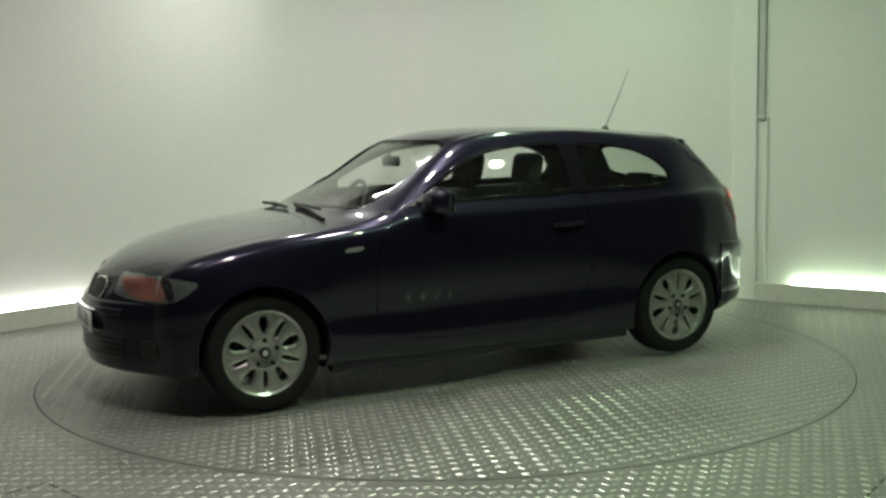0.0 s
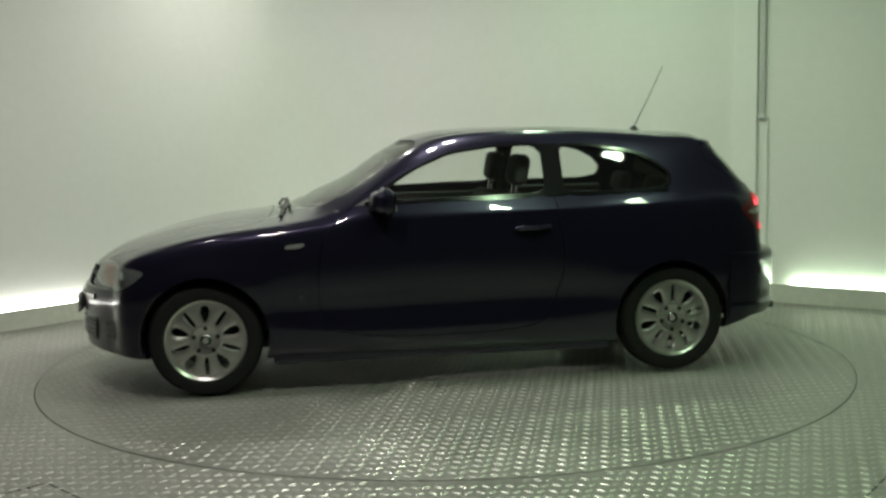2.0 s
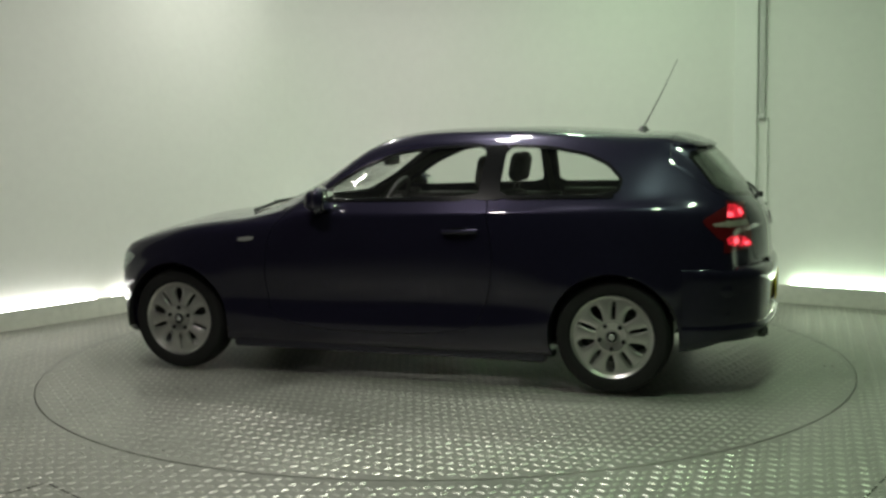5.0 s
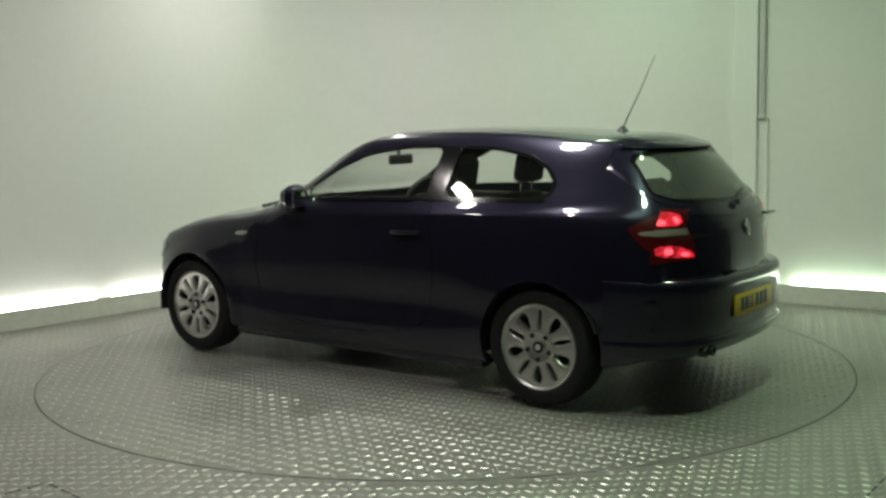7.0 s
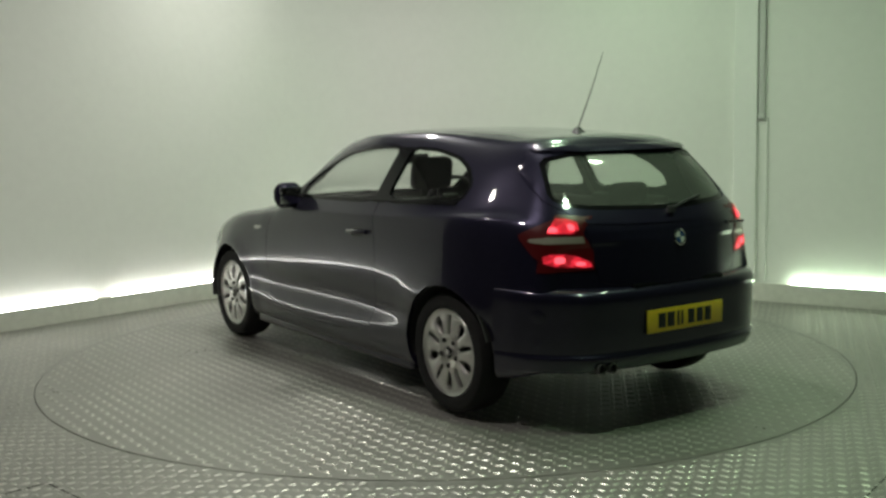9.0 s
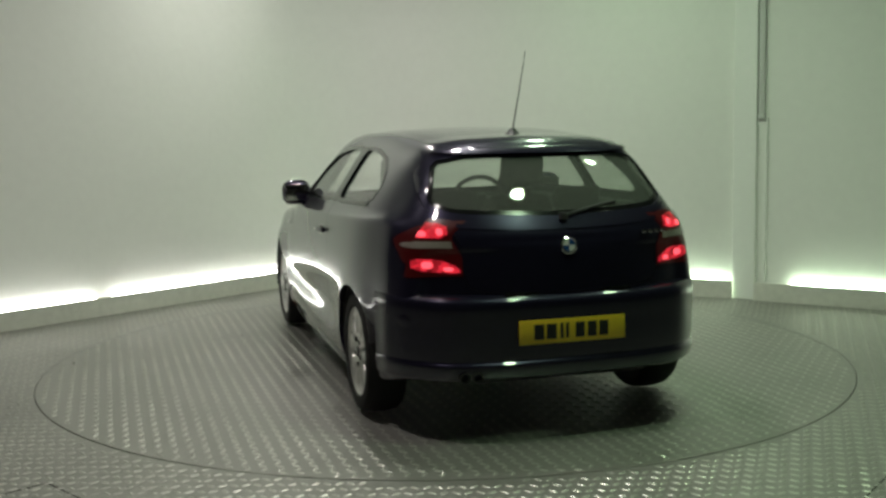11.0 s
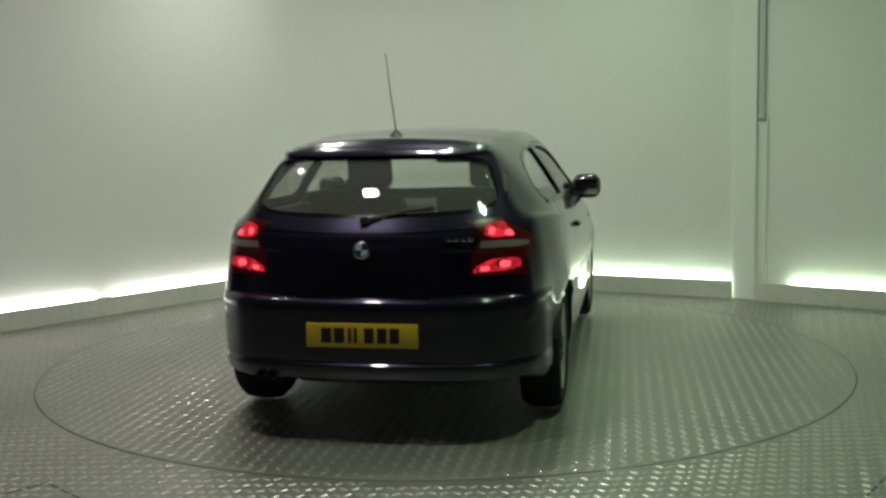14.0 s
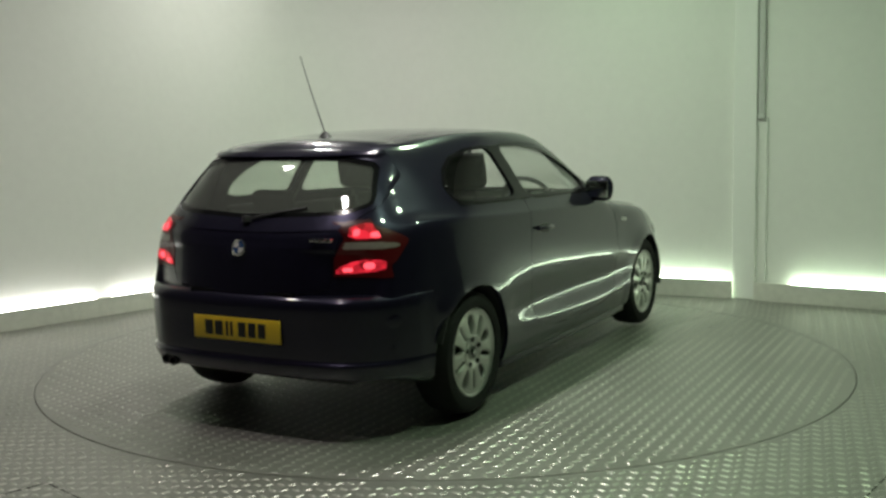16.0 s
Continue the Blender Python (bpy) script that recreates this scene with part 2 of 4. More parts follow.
def room():
    ua, ub = (LEFT_END - CORNER).normalized(), (PIER_A - CORNER).normalized()
    turn_a, turn_b = CORNER + ua * 0.686, CORNER + ub * 0.686
    hub = CORNER + (ua + ub).normalized() * 0.9 / math.sin(ua.angle(ub) / 2)
    def bend(r0, r1, z0, z1):
        bm = bmesh.new()
        a0, a1 = math.atan2(*(turn_b - hub).yx), math.atan2(*(turn_a - hub).yx)
        rows = []
        for i in range(17):
            a = a0 + (a1 - a0) * i / 16
            rows.append([bm.verts.new((hub.x + r * math.cos(a), hub.y + r * math.sin(a), z)) for r, z in ((r0, z0), (r1, z0), (r1, z1), (r0, z1))])
        for p, q in zip(rows, rows[1:]):
            for i in range(4):
                bm.faces.new((p[i], p[(i + 1) % 4], q[(i + 1) % 4], q[i]))
        bm.faces.new(rows[0])
        bm.faces.new(rows[-1][::-1])
        bmesh.ops.recalc_face_normals(bm, faces=bm.faces[:])
        return bm
    tagged(part("wall_corner", bend(0.9, 1.02, 0, CEILING), WALL, None, "", True), "white rounded corner between the display walls", "wall", "", "structure")
    setting("baseboard_corner", bend(0.825, 0.845, 0, 0.15), KERB, "worn grey kerb board round the corner", "baseboard")
    tagged(part("led_strip", bend(0.85, 0.888, 0.125, 0.152), LED_L, None, "", False), "glowing white light strip behind the kerb board", "light strip", "wall foot light strips")
    setting("wall_left", strip(LEFT_END, turn_a, 0.0, 0.12, 0, CEILING), WALL,
            "white painted display wall lit from its foot", "wall")
    setting("wall_back", strip(turn_b, PIER_A, 0.0, 0.12, 0, CEILING), WALL, "white painted display wall behind the turntable", "wall")
    setting("wall_right", strip(PIER_B, RIGHT_END, 0.0, 0.12, 0, CEILING), WALL, "white painted display wall with greenish tint", "wall")
    d = (PIER_B - PIER_A).normalized()
    setting("pillar", strip(PIER_A - d * 0.012, PIER_B + d * 0.004, -0.035, 0.15, 0, CEILING, 0.006), PILLAR, "pale painted pillar between wall panels", "pillar")
    # a plain hall closes the place behind the camera
    setting("wall_hall_left", box((-4.9, -10.0, 0), (-4.70, -0.29, CEILING)), DARK_WALL, "dark hall wall", "wall")
    setting("wall_hall_right", box((5.66, -10.0, 0), (5.86, -0.1, CEILING)), DARK_WALL, "dark hall wall", "wall")
    setting("wall_hall_end", box((-6.4, -10.2, 0), (6.8, -10.0, CEILING)), DARK_WALL, "dark hall end wall", "wall")
    setting("ceiling", box((-6.4, -10.2, CEILING), (6.8, 4.2, CEILING + 0.1)), CEIL, "dark grey plain ceiling", "ceiling")
    # kerbs with lamps behind their lips
    for name, a, b in (("baseboard_left", LEFT_END, turn_a), ("baseboard_back", turn_b, PIER_A - d * 0.014), ("baseboard_right", PIER_B + d * 0.006, RIGHT_END)):
        setting(name, strip(a, b, -0.075, -0.055, 0, 0.15, 0.003), KERB, "worn grey kerb board along the wall foot", "baseboard")
    def led(a, b, mat):
        ob = part("led_strip", strip(a, b, -0.05, -0.012, 0.125, 0.152), mat, None, "", False)
        tagged(ob, "glowing white light strip behind the kerb board", "light strip", "wall foot light strips")
    dl = (CORNER - LEFT_END).normalized()
    joint = [Vector((-2.752, 1.718)), Vector((-1.62, 2.975))]
    led(LEFT_END + dl * 0.3, joint[0] - dl * 0.08, LED_L)
    led(joint[0] + dl * 0.08, joint[1] - dl * 0.03, LED_L)
    led(joint[1] + dl * 0.03, turn_a - dl * 0.01, LED_L)
    dr = (PIER_A - CORNER).normalized()
    led(turn_b + dr * 0.01, PIER_A - dr * 0.05, LED_R)
    ds = (RIGHT_END - PIER_B).normalized()
    led(PIER_B + ds * 0.30, RIGHT_END - ds * 0.3, LED_R)
    # conduit on the wall beside the pillar
    duct = tagged(new("wall_conduit"), "grey metal wall conduit ending above the floor", "conduit")
    base = PIER_B + ds * 0.045
    part("channel", strip(PIER_B + ds * 0.012, PIER_B + ds * 0.06, -0.03, 0.0, 1.49, CEILING, 0.004), CONDUIT, duct)
    part("cable", tube([(base.x + 0.02, base.y - 0.03, 1.49), (base.x + 0.02, base.y - 0.03, 0.15)], 0.008), PILLAR, duct)
    part("clip", strip(PIER_B + ds * 0.008, PIER_B + ds * 0.066, -0.036, 0.0, 1.47, 1.51, 0.004), CONDUIT, duct)
    lamp = None
    for px, py, watts, tint in PANELS:
        m = pose(px, py, CEILING - 0.06)
        if lamp is None:
            lamp = tagged(new("ceiling_light"), "rectangular white ceiling light, lit", "ceiling light", "ceiling lights")
            part("frame", box((-0.125, -0.10, 0), (0.125, 0.10, 0.06), 0.008), PILLAR, lamp)
            part("diffuser", box((-0.10, -0.075, -0.01), (0.10, 0.075, -0.001), 0.003), LAMP_WHITE, lamp)
            lamp.matrix_basis = m
        else:
            copy_thing(lamp, m)


# ---------------- floor and turntable ----------------
RING = 2.474


def studs(test, pitch, z, x0, x1, y0, y1, turn=0.0):
    """Raised lozenges of a tread plate, leaning by turns."""
    verts, faces = [], []
    ct, st = math.cos(turn), math.sin(turn)
    shape = [(0.024, 0), (0.012, 0.0095), (-0.012, 0.0095), (-0.024, 0), (-0.012, -0.0095), (0.012, -0.0095)]
    rows = pitch * 1.45
    for j in range(int((y1 - y0) / rows)):
        for i in range(int((x1 - x0) / pitch)):
            u, v = x0 + (i + 0.5 * (j % 2)) * pitch, y0 + j * rows
            x, y = ct * u - st * v, st * u + ct * v
            if not test(x, y):
                continue
            a = turn + radians(40 if (i + j // 2) % 2 else -40)
            c, s = math.cos(a), math.sin(a)
            k = len(verts)
            for p, q in shape:
                verts.append((x + c * p - s * q, y + s * p + c * q, z))
            verts.append((x + c * 0.012, y + s * 0.012, z + 0.0035))
            verts.append((x - c * 0.012, y - s * 0.012, z + 0.0035))
            faces += [(k, k + 1, k + 6), (k + 1, k + 2, k + 7, k + 6), (k + 2, k + 3, k + 7), (k + 3, k + 4, k + 7), (k + 4, k + 5, k + 6, k + 7), (k + 5, k, k + 6)]
    me = bpy.data.meshes.new("studs")
    me.from_pydata(verts, [], faces)
    return me


def disc(r0, r1, z0, z1, steps=128):
    return lathe([(r0, z1), (r1, z1), (r1, z0), (r0, z0), (r0, z1)], steps, "z")


def floor_and_turntable():
    # the surrounding plate, with a round hole for the turntable
    bm = bmesh.new()
    n = 128
    inner, outer = [], []
    for i in range(n):
        a = 2 * math.pi * i / n
        c, s = math.cos(a), math.sin(a)
        inner.append(bm.verts.new((c * (RING + 0.003), s * (RING + 0.003), 0)))
        k = 12.0 / max(abs(c), abs(s))
        outer.append(bm.verts.new((c * k, s * k, 0)))
    low = [bm.verts.new((v.co.x, v.co.y, -0.06)) for v in inner]
    for i in range(n):
        j = (i + 1) % n
        bm.faces.new((inner[i], outer[i], outer[j], inner[j]))
        bm.faces.new((low[i], inner[i], inner[j], low[j]))
    bmesh.ops.recalc_face_normals(bm, faces=bm.faces[:])
    floor_ob = setting("floor", bm, STEEL, "grey steel tread plate floor round the turntable", "floor")
    setting("pit_floor", disc(0.0, RING + 0.1, -0.08, -0.06), GROOVE, "dark pit below the turntable", "floor")
    def near(x, y):
        r = math.hypot(x, y)
        if r < RING + 0.03 or abs(x) > 4.4:
            return False
        # keep clear of the kerbs
        for a, b in ((LEFT_END, CORNER), (CORNER, PIER_A), (PIER_B, RIGHT_END)):
            d = (b - a).normalized()
            nn = Vector((-d.y, d.x))
            if nn.dot(a) < 0:
                nn = -nn
            if nn.dot(Vector((x, y)) - a) > -0.1:
                return False
        return True
    st = part("stud", studs(near, 0.048, 0.0, -4.5, 4.5, -5.2, 3.7), STUD, floor_ob, "raised worn lozenges, coloured paler for the light they catch", False)
    tagged(st, kind="stuff")
    # joints between floor sheets
    for a, b in (((-1.675, -2.407), (-2.4, -3.163)), ((-1.675, -2.407), (-1.1, -2.961)), ((1.50, -2.90), (1.90, -2.382))):
        part("joint", strip(Vector(a), Vector(b), -0.003, 0.003, -0.02, 0.0012), GROOVE, floor_ob, "dark joint between floor sheets", False)
    table = tagged(new("turntable"), "round grey steel tread plate turntable set in the floor", "turntable")
    part("plate", disc(0.0, RING - 0.003, -0.05, 0.0), STEEL, table, "", False)
    tagged(part("stud", studs(lambda x, y: math.hypot(x, y) < RING - 0.03, 0.048, 0.0, -3.6, 3.6, -3.6, 3.6, radians(28)), STUD, table, "raised worn lozenges, coloured paler for the light they catch", False), kind="stuff")
    part("rim", disc(RING - 0.022, RING - 0.0028, -0.045, 0.0015), STEEL, table, "worn steel edge", False)
    return table


# ---------------- the car ----------------
# lengthwise lines of the left half, from the bonnet's edge to the tailgate, low to high: (x, y, z)
def bodylines():
    sill_in = [(1.95, .40, .22), (1.76, .60, .21), (1.33, .66, .20), (.85, .70, .19), (.45, .72, .19), (0, .72, .19), (-.65, .72, .19), (-1.33, .68, .20), (-1.68, .64, .24), (-1.85, .60, .28), (-1.93, .50, .30)]
    sill = [(1.95, .53, .24), (1.76, .73, .22), (1.33, .80, .21), (.85, .805, .20), (.45, .81, .20), (0, .815, .20), (-.65, .815, .20), (-1.33, .81, .21), (-1.68, .78, .25), (-1.85, .74, .29), (-1.93, .66, .32)]
    low = [(1.92, .59, .36), (1.76, .765, .36), (1.33, .84, .36), (.85, .848, .33), (.45, .853, .32), (0, .855, .32), (-.65, .855, .33), (-1.33, .855, .36), (-1.68, .80, .38), (-1.85, .765, .40), (-1.94, .71, .42)]
    mid = [(1.92, .59, .54), (1.76, .775, .57), (1.33, .866, .62), (.85, .862, .63), (.45, .860, .63), (0, .860, .64), (-.65, .863, .64), (-1.33, .872, .60), (-1.68, .818, .62), (-1.85, .772, .62), (-1.95, .71, .60)]
    scoop = [(1.92, .595, .45), (1.76, .77, .46), (1.33, .855, .48), (.85, .838, .47), (.45, .829, .46), (0, .829, .47), (-.65, .838, .48), (-1.33, .866, .48), (-1.68, .802, .49), (-1.85, .765, .50), (-1.945, .705, .51)]
    crease = [(1.89, .55, .65), (1.76, .73, .725), (1.33, .832, .80), (.85, .848, .86), (.45, .852, .885), (0, .854, .905), (-.65, .852, .93), (-1.33, .835, .955), (-1.68, .775, .96), (-1.83, .73, .90), (-1.92, .685, .82)]
    belt = [(1.91, .47, .695), (1.755, .655, .765), (1.33, .780, .864), (.85, .800, .922), (.45, .822, .990), (0, .822, 1.012), (-.65, .814, 1.026), (-1.33, .776, 1.046), (-1.68, .69, 1.06), (-1.85, .67, 1.00), (-1.94, .64, .90)]
    drip = [(1.935, .33, .71), (1.765, .48, .788), (1.33, .67, .884), (.85, .72, .944), (.42, .69, 1.115), (0, .615, 1.334), (-.65, .585, 1.368), (-1.33, .56, 1.328), (-1.66, .53, 1.285), (-1.92, .57, 1.03), (-1.99, .54, .91)]
    edge = [(1.96, .22, .705), (1.78, .33, .797), (1.35, .42, .907), (.87, .50, .967), (.45, .51, 1.150), (.02, .47, 1.384), (-.65, .45, 1.424), (-1.33, .43, 1.386), (-1.70, .41, 1.33), (-1.99, .41, 1.02), (-2.05, .39, .915)]
    near = [(1.975, .11, .705), (1.79, .17, .805), (1.36, .22, .918), (.90, .25, .976), (.49, .25, 1.162), (.05, .24, 1.401), (-.65, .23, 1.44), (-1.33, .22, 1.405), (-1.73, .21, 1.345), (-2.025, .21, 1.015), (-2.08, .20, .92)]
    top = [(1.98, 0, .705), (1.79, 0, .808), (1.36, 0, .921), (.91, 0, .978), (.50, 0, 1.167), (.06, 0, 1.406), (-.65, 0, 1.444), (-1.33, 0, 1.41), (-1.74, 0, 1.35), (-2.035, 0, 1.01), (-2.085, 0, .92)]
    return [sill_in, sill, low, scoop, mid, crease, belt, drip, edge, near, top]


def spline(points, steps):
    """Catmull-Rom through an array of knots along axis 0."""
    p = np.concatenate([2 * points[:1] - points[1:2], points, 2 * points[-1:] - points[-2:-1]])
    out = []
    for i in range(1, len(p) - 2):
        for s in range(steps):
            t = s / steps
            a, b, c, d = p[i - 1], p[i], p[i + 1], p[i + 2]
            out.append(0.5 * (2 * b + (c - a) * t + (2 * a - 5 * b + 4 * c - d) * t * t + (3 * b - a - 3 * c + d) * t ** 3))
    out.append(p[-2])
    return np.array(out)


def body_grid():
    lines = np.array(bodylines())
    # one more station at the foot of the windscreen pillar
    foot = (lines[:, 3] + lines[:, 4]) / 2
    foot[6], foot[7] = (.645, .802, .955), (.63, .722, 1.0)
    lines = np.insert(lines, 4, foot, axis=1)
    # close both ends by rings that shrink to the middle of the nose and of the tail
    def cap(ring, pole, k):
        return np.stack([pole[0] + (ring[:, 0] - pole[0]) * k ** 1.7, pole[1] + (ring[:, 1] - pole[1]) * k, pole[2] + (ring[:, 2] - pole[2]) * k], 1)
    ends = [(lines[:, 0], np.array((2.06, 0, .50))), (lines[:, -1], np.array((-2.115, 0, .62)))]
    st = [cap(*ends[0], k) for k in (0.05, 0.45, 0.8)] + [lines[:, i] for i in range(lines.shape[1])] + [cap(*ends[1], k) for k in (0.82, 0.45, 0.05)]
    half = spline(np.array(st), 8)                       # stations x lines x 3
    mirrored = half[:, -2::-1] * np.array((1, -1, 1))
    full = np.concatenate([half, mirrored], 1).transpose(1, 0, 2)
    full = spline(full, 6)                               # lines x stations x 3
    # a smooth tailgate skin inside the last ring of the body
    first = full.shape[1] - 1 - 24
    for j in range(first, full.shape[1]):
        p = min(1.0, (j - first) / 8)
        w = p * p * (3 - 2 * p)
        y, z = np.abs(full[:, j, 1]), full[:, j, 2]
        full[:, j, 0] += w * (-2.115 + .56 * y ** 2.6 + .25 * np.maximum(0, z - .62) ** 2 - full[:, j, 0])
    # flared wheel arches
    for cx in (1.33, -1.33):
        r = np.hypot(full[:, :, 0] - cx, full[:, :, 2] - .315)
        flare = .011 * np.exp(-((r - .365) / .042) ** 2) * (np.abs(full[:, :, 1]) > .6)
        full[:, :, 1] += flare * np.sign(full[:, :, 1])
    du, dv = np.gradient(full, axis=0), np.gradient(full, axis=1)
    n = np.cross(dv, du)
    n /= np.maximum(np.linalg.norm(n, axis=2, keepdims=True), 1e-9)
    if n[n.shape[0] // 2, n.shape[1] // 2, 2] < 0:
        n = -n
    return full, n


GRID, NORMAL = body_grid()


def shell(a, b, lo=None, hi=None):
    """The body surface between offsets a and b along its normal, as a closed solid; only what lies in the box lo..hi."""
    inner, outer = GRID + NORMAL * a, GRID + NORMAL * b
    nu, nv = GRID.shape[:2]
    cells = []
    for i in range(nu - 1):
        for j in range(nv - 1):
            q = GRID[i:i + 2, j:j + 2].reshape(-1, 3)
            if lo is None or ((q.max(0) > np.array(lo) - 0.03).all() and (q.min(0) < np.array(hi) + 0.03).all()):
                cells.append((i, j))
    have = set(cells)
    index, verts, faces = {}, [], []
    def v(side, i, j):
        key = (side, i, j)
        if key not in index:
            index[key] = len(verts)
            verts.append(tuple((outer if side else inner)[i, j]))
        return index[key]
    for i, j in cells:
        faces.append((v(1, i, j), v(1, i + 1, j), v(1, i + 1, j + 1), v(1, i, j + 1)))
        faces.append((v(0, i, j), v(0, i, j + 1), v(0, i + 1, j + 1), v(0, i + 1, j)))
        for (di, dj), p, q in (((-1, 0), (i, j), (i, j + 1)), ((1, 0), (i + 1, j), (i + 1, j + 1)), ((0, -1), (i, j), (i + 1, j)), ((0, 1), (i, j + 1), (i + 1, j + 1))):
            if (i + di, j + dj) not in have:
                faces.append((v(1, *p), v(1, *q), v(0, *q), v(0, *p)))
    bm = bmesh.new()
    vs = [bm.verts.new(c) for c in verts]
    for f in faces:
        try:
            bm.faces.new([vs[k] for k in f])
        except ValueError:
            pass
    bmesh.ops.recalc_face_normals(bm, faces=bm.faces[:])
    return mesh_of(bm)


def patch(name, poly, axis, lo, hi, a, b, mat, parent, label=""):
    """A piece of the body's surface inside an outline, from offset a to b."""
    pm = prism(poly, axis, lo, hi)
    co = np.array([v.co[:] for v in pm.verts])
    me = boolean(shell(a, b, co.min(0), co.max(0)), [("INTERSECT", pm)])
    return part(name, me, mat, parent, label)


def ribbon(points, width):
    """The outline of a thin strip along an open line."""
    p = np.array(points, float)
    d = np.gradient(p, axis=0)
    d /= np.linalg.norm(d, axis=1, keepdims=True)
    n = np.stack([-d[:, 1], d[:, 0]], 1) * width / 2
    return [tuple(q) for q in np.concatenate([p + n, (p - n)[::-1]])]


def grow(poly, d):
    """An outline pushed outward by d."""
    p = np.array(poly, float)
    area = 0.5 * sum(x0 * y1 - x1 * y0 for (x0, y0), (x1, y1) in zip(poly, poly[1:] + poly[:1]))
    nxt, prv = np.roll(p, -1, 0), np.roll(p, 1, 0)
    t = nxt - prv
    t /= np.linalg.norm(t, axis=1, keepdims=True)
    n = np.stack([t[:, 1], -t[:, 0]], 1) * (1 if area > 0 else -1)
    return [tuple(q) for q in p + n * d]


FRONT_WINDOW = rounded([(.42, 1.045), (.15, 1.21), (-.06, 1.295), (-.33, 1.33), (-.605, 1.335), (-.595, 1.05)], 2, 0.12)
QUARTER = rounded([(-.69, 1.055), (-.70, 1.333), (-.95, 1.320), (-1.16, 1.28), (-1.28, 1.225), (-1.355, 1.15), (-1.34, 1.092), (-1.22, 1.068)], 2, 0.14)
WINDSCREEN = rounded([(-.63, 1.0), (-.605, 1.10), (-.515, 1.372), (.515, 1.372), (.605, 1.10), (.63, 1.0)], 2, 0.12)
REAR_WINDOW = rounded([(-.515, 1.315), (-.60, 1.095), (-.50, 1.05), (0, 1.03), (.50, 1.05), (.60, 1.095), (.515, 1.315)], 2, 0.14)
DOOR = rounded([(.68, .29), (.72, .60), (.68, .86), (.56, .985), (.36, 1.13), (.10, 1.278), (-.10, 1.335), (-.35, 1.352), (-.63, 1.352), (-.64, 1.0), (-.69, .70), (-.64, .47), (-.54, .29)], 2)
BONNET = rounded([(.95, -.67), (1.33, -.66), (1.72, -.59), (1.95, -.34), (1.99, 0), (1.95, .34), (1.72, .59), (1.33, .66), (.95, .67)], 2)
TAILGATE = rounded([(-.54, 1.41), (-.635, 1.09), (-.54, 1.03), (-.49, .90), (-.485, .78), (-.44, .685), (.44, .685), (.485, .78), (.49, .90), (.54, 1.03), (.635, 1.09), (.54, 1.41)], 2)


def wheel_arch(x):
    bm = lathe([(0.0, -1.2), (0.347, -1.2), (0.347, 1.2), (0.0, 1.2)], 48)
    bm.transform(Matrix.Translation((x, 0, .315)))
    return bm


def car_shell(car):
    """Body, doors, bonnet and tailgate, parted along open seams, with true window openings."""
    whole = boolean(shell(-0.022, 0.0), [
        ("DIFFERENCE", prism(FRONT_WINDOW, "y", -1.1, 1.1)), ("DIFFERENCE", prism(QUARTER, "y", -1.1, 1.1)),
        ("DIFFERENCE", prism(WINDSCREEN, "x", -.05, .97)), ("DIFFERENCE", prism(REAR_WINDOW, "x", -2.3, -1.6)),
        ("DIFFERENCE", wheel_arch(1.33)), ("DIFFERENCE", wheel_arch(-1.33))])
    gap = 0.002
    for side in (1, -1):
        lo, hi = (0.3, 1.1) if side > 0 else (-1.1, -0.3)
        door = part("door", boolean(whole.copy(), [("INTERSECT", prism(grow(DOOR, -gap), "y", lo, hi))]), PAINT, car, "navy metallic door")
        handle(door, side)
    part("bonnet", boolean(whole.copy(), [("INTERSECT", prism(grow(BONNET, -gap), "z", .735, 1.1))]), PAINT, car, "navy metallic bonnet")
    gate = part("tailgate", boolean(whole.copy(), [("INTERSECT", prism(grow(TAILGATE, -gap), "x", -2.3, -1.60))]), PAINT, car, "navy metallic tailgate")
    body = boolean(whole, [("DIFFERENCE", prism(grow(DOOR, gap), "y", -1.1, 1.1)), ("DIFFERENCE", prism(grow(BONNET, gap), "z", .735, 1.1)),
                           ("DIFFERENCE", prism(grow(TAILGATE, gap), "x", -2.3, -1.597))])
    part("body", body, PAINT, car, "navy metallic body shell")
    # black strips added behind the open seams keep the gaps dark
    for poly, axis, lo, hi in ((DOOR, "y", .3, 1.1), (DOOR, "y", -1.1, -.3), (BONNET, "z", .735, 1.1), (TAILGATE, "x", -2.3, -1.59)):
        ring = [("INTERSECT", prism(grow(poly, 0.02), axis, lo, hi)), ("DIFFERENCE", prism(grow(poly, -0.02), axis, lo - .1, hi + .1))]
        part("seam_flange", boolean(shell(-0.03, -0.024), ring), BLACK, car, "black backing strip behind the seam")
    return gate


def handle(door, side):
    pts = [(-.40 - .022 * k, side * (.868 + .016 * math.sin(math.pi * k / 9)), .872 + .0008 * k) for k in range(10)]
    bm = tube(pts, 0.013, 10)
    part("handle", bm, PAINT, door)
    # black patch on the door skin stands for the shade in the recess
    part("handle_recess", patch_mesh(rounded([(-.41, .845), (-.41, .892), (-.56, .898), (-.56, .852)], 2), "y", side, -0.004, 0.0012), GLOSSBLACK, door)


def patch_mesh(poly, axis, side, a, b):
    lo, hi = (0.3, 1.1) if side > 0 else (-1.1, -0.3)
    pm = prism(poly, axis, lo, hi)
    co = np.array([v.co[:] for v in pm.verts])
    return boolean(shell(a, b, co.min(0), co.max(0)), [("INTERSECT", pm)])


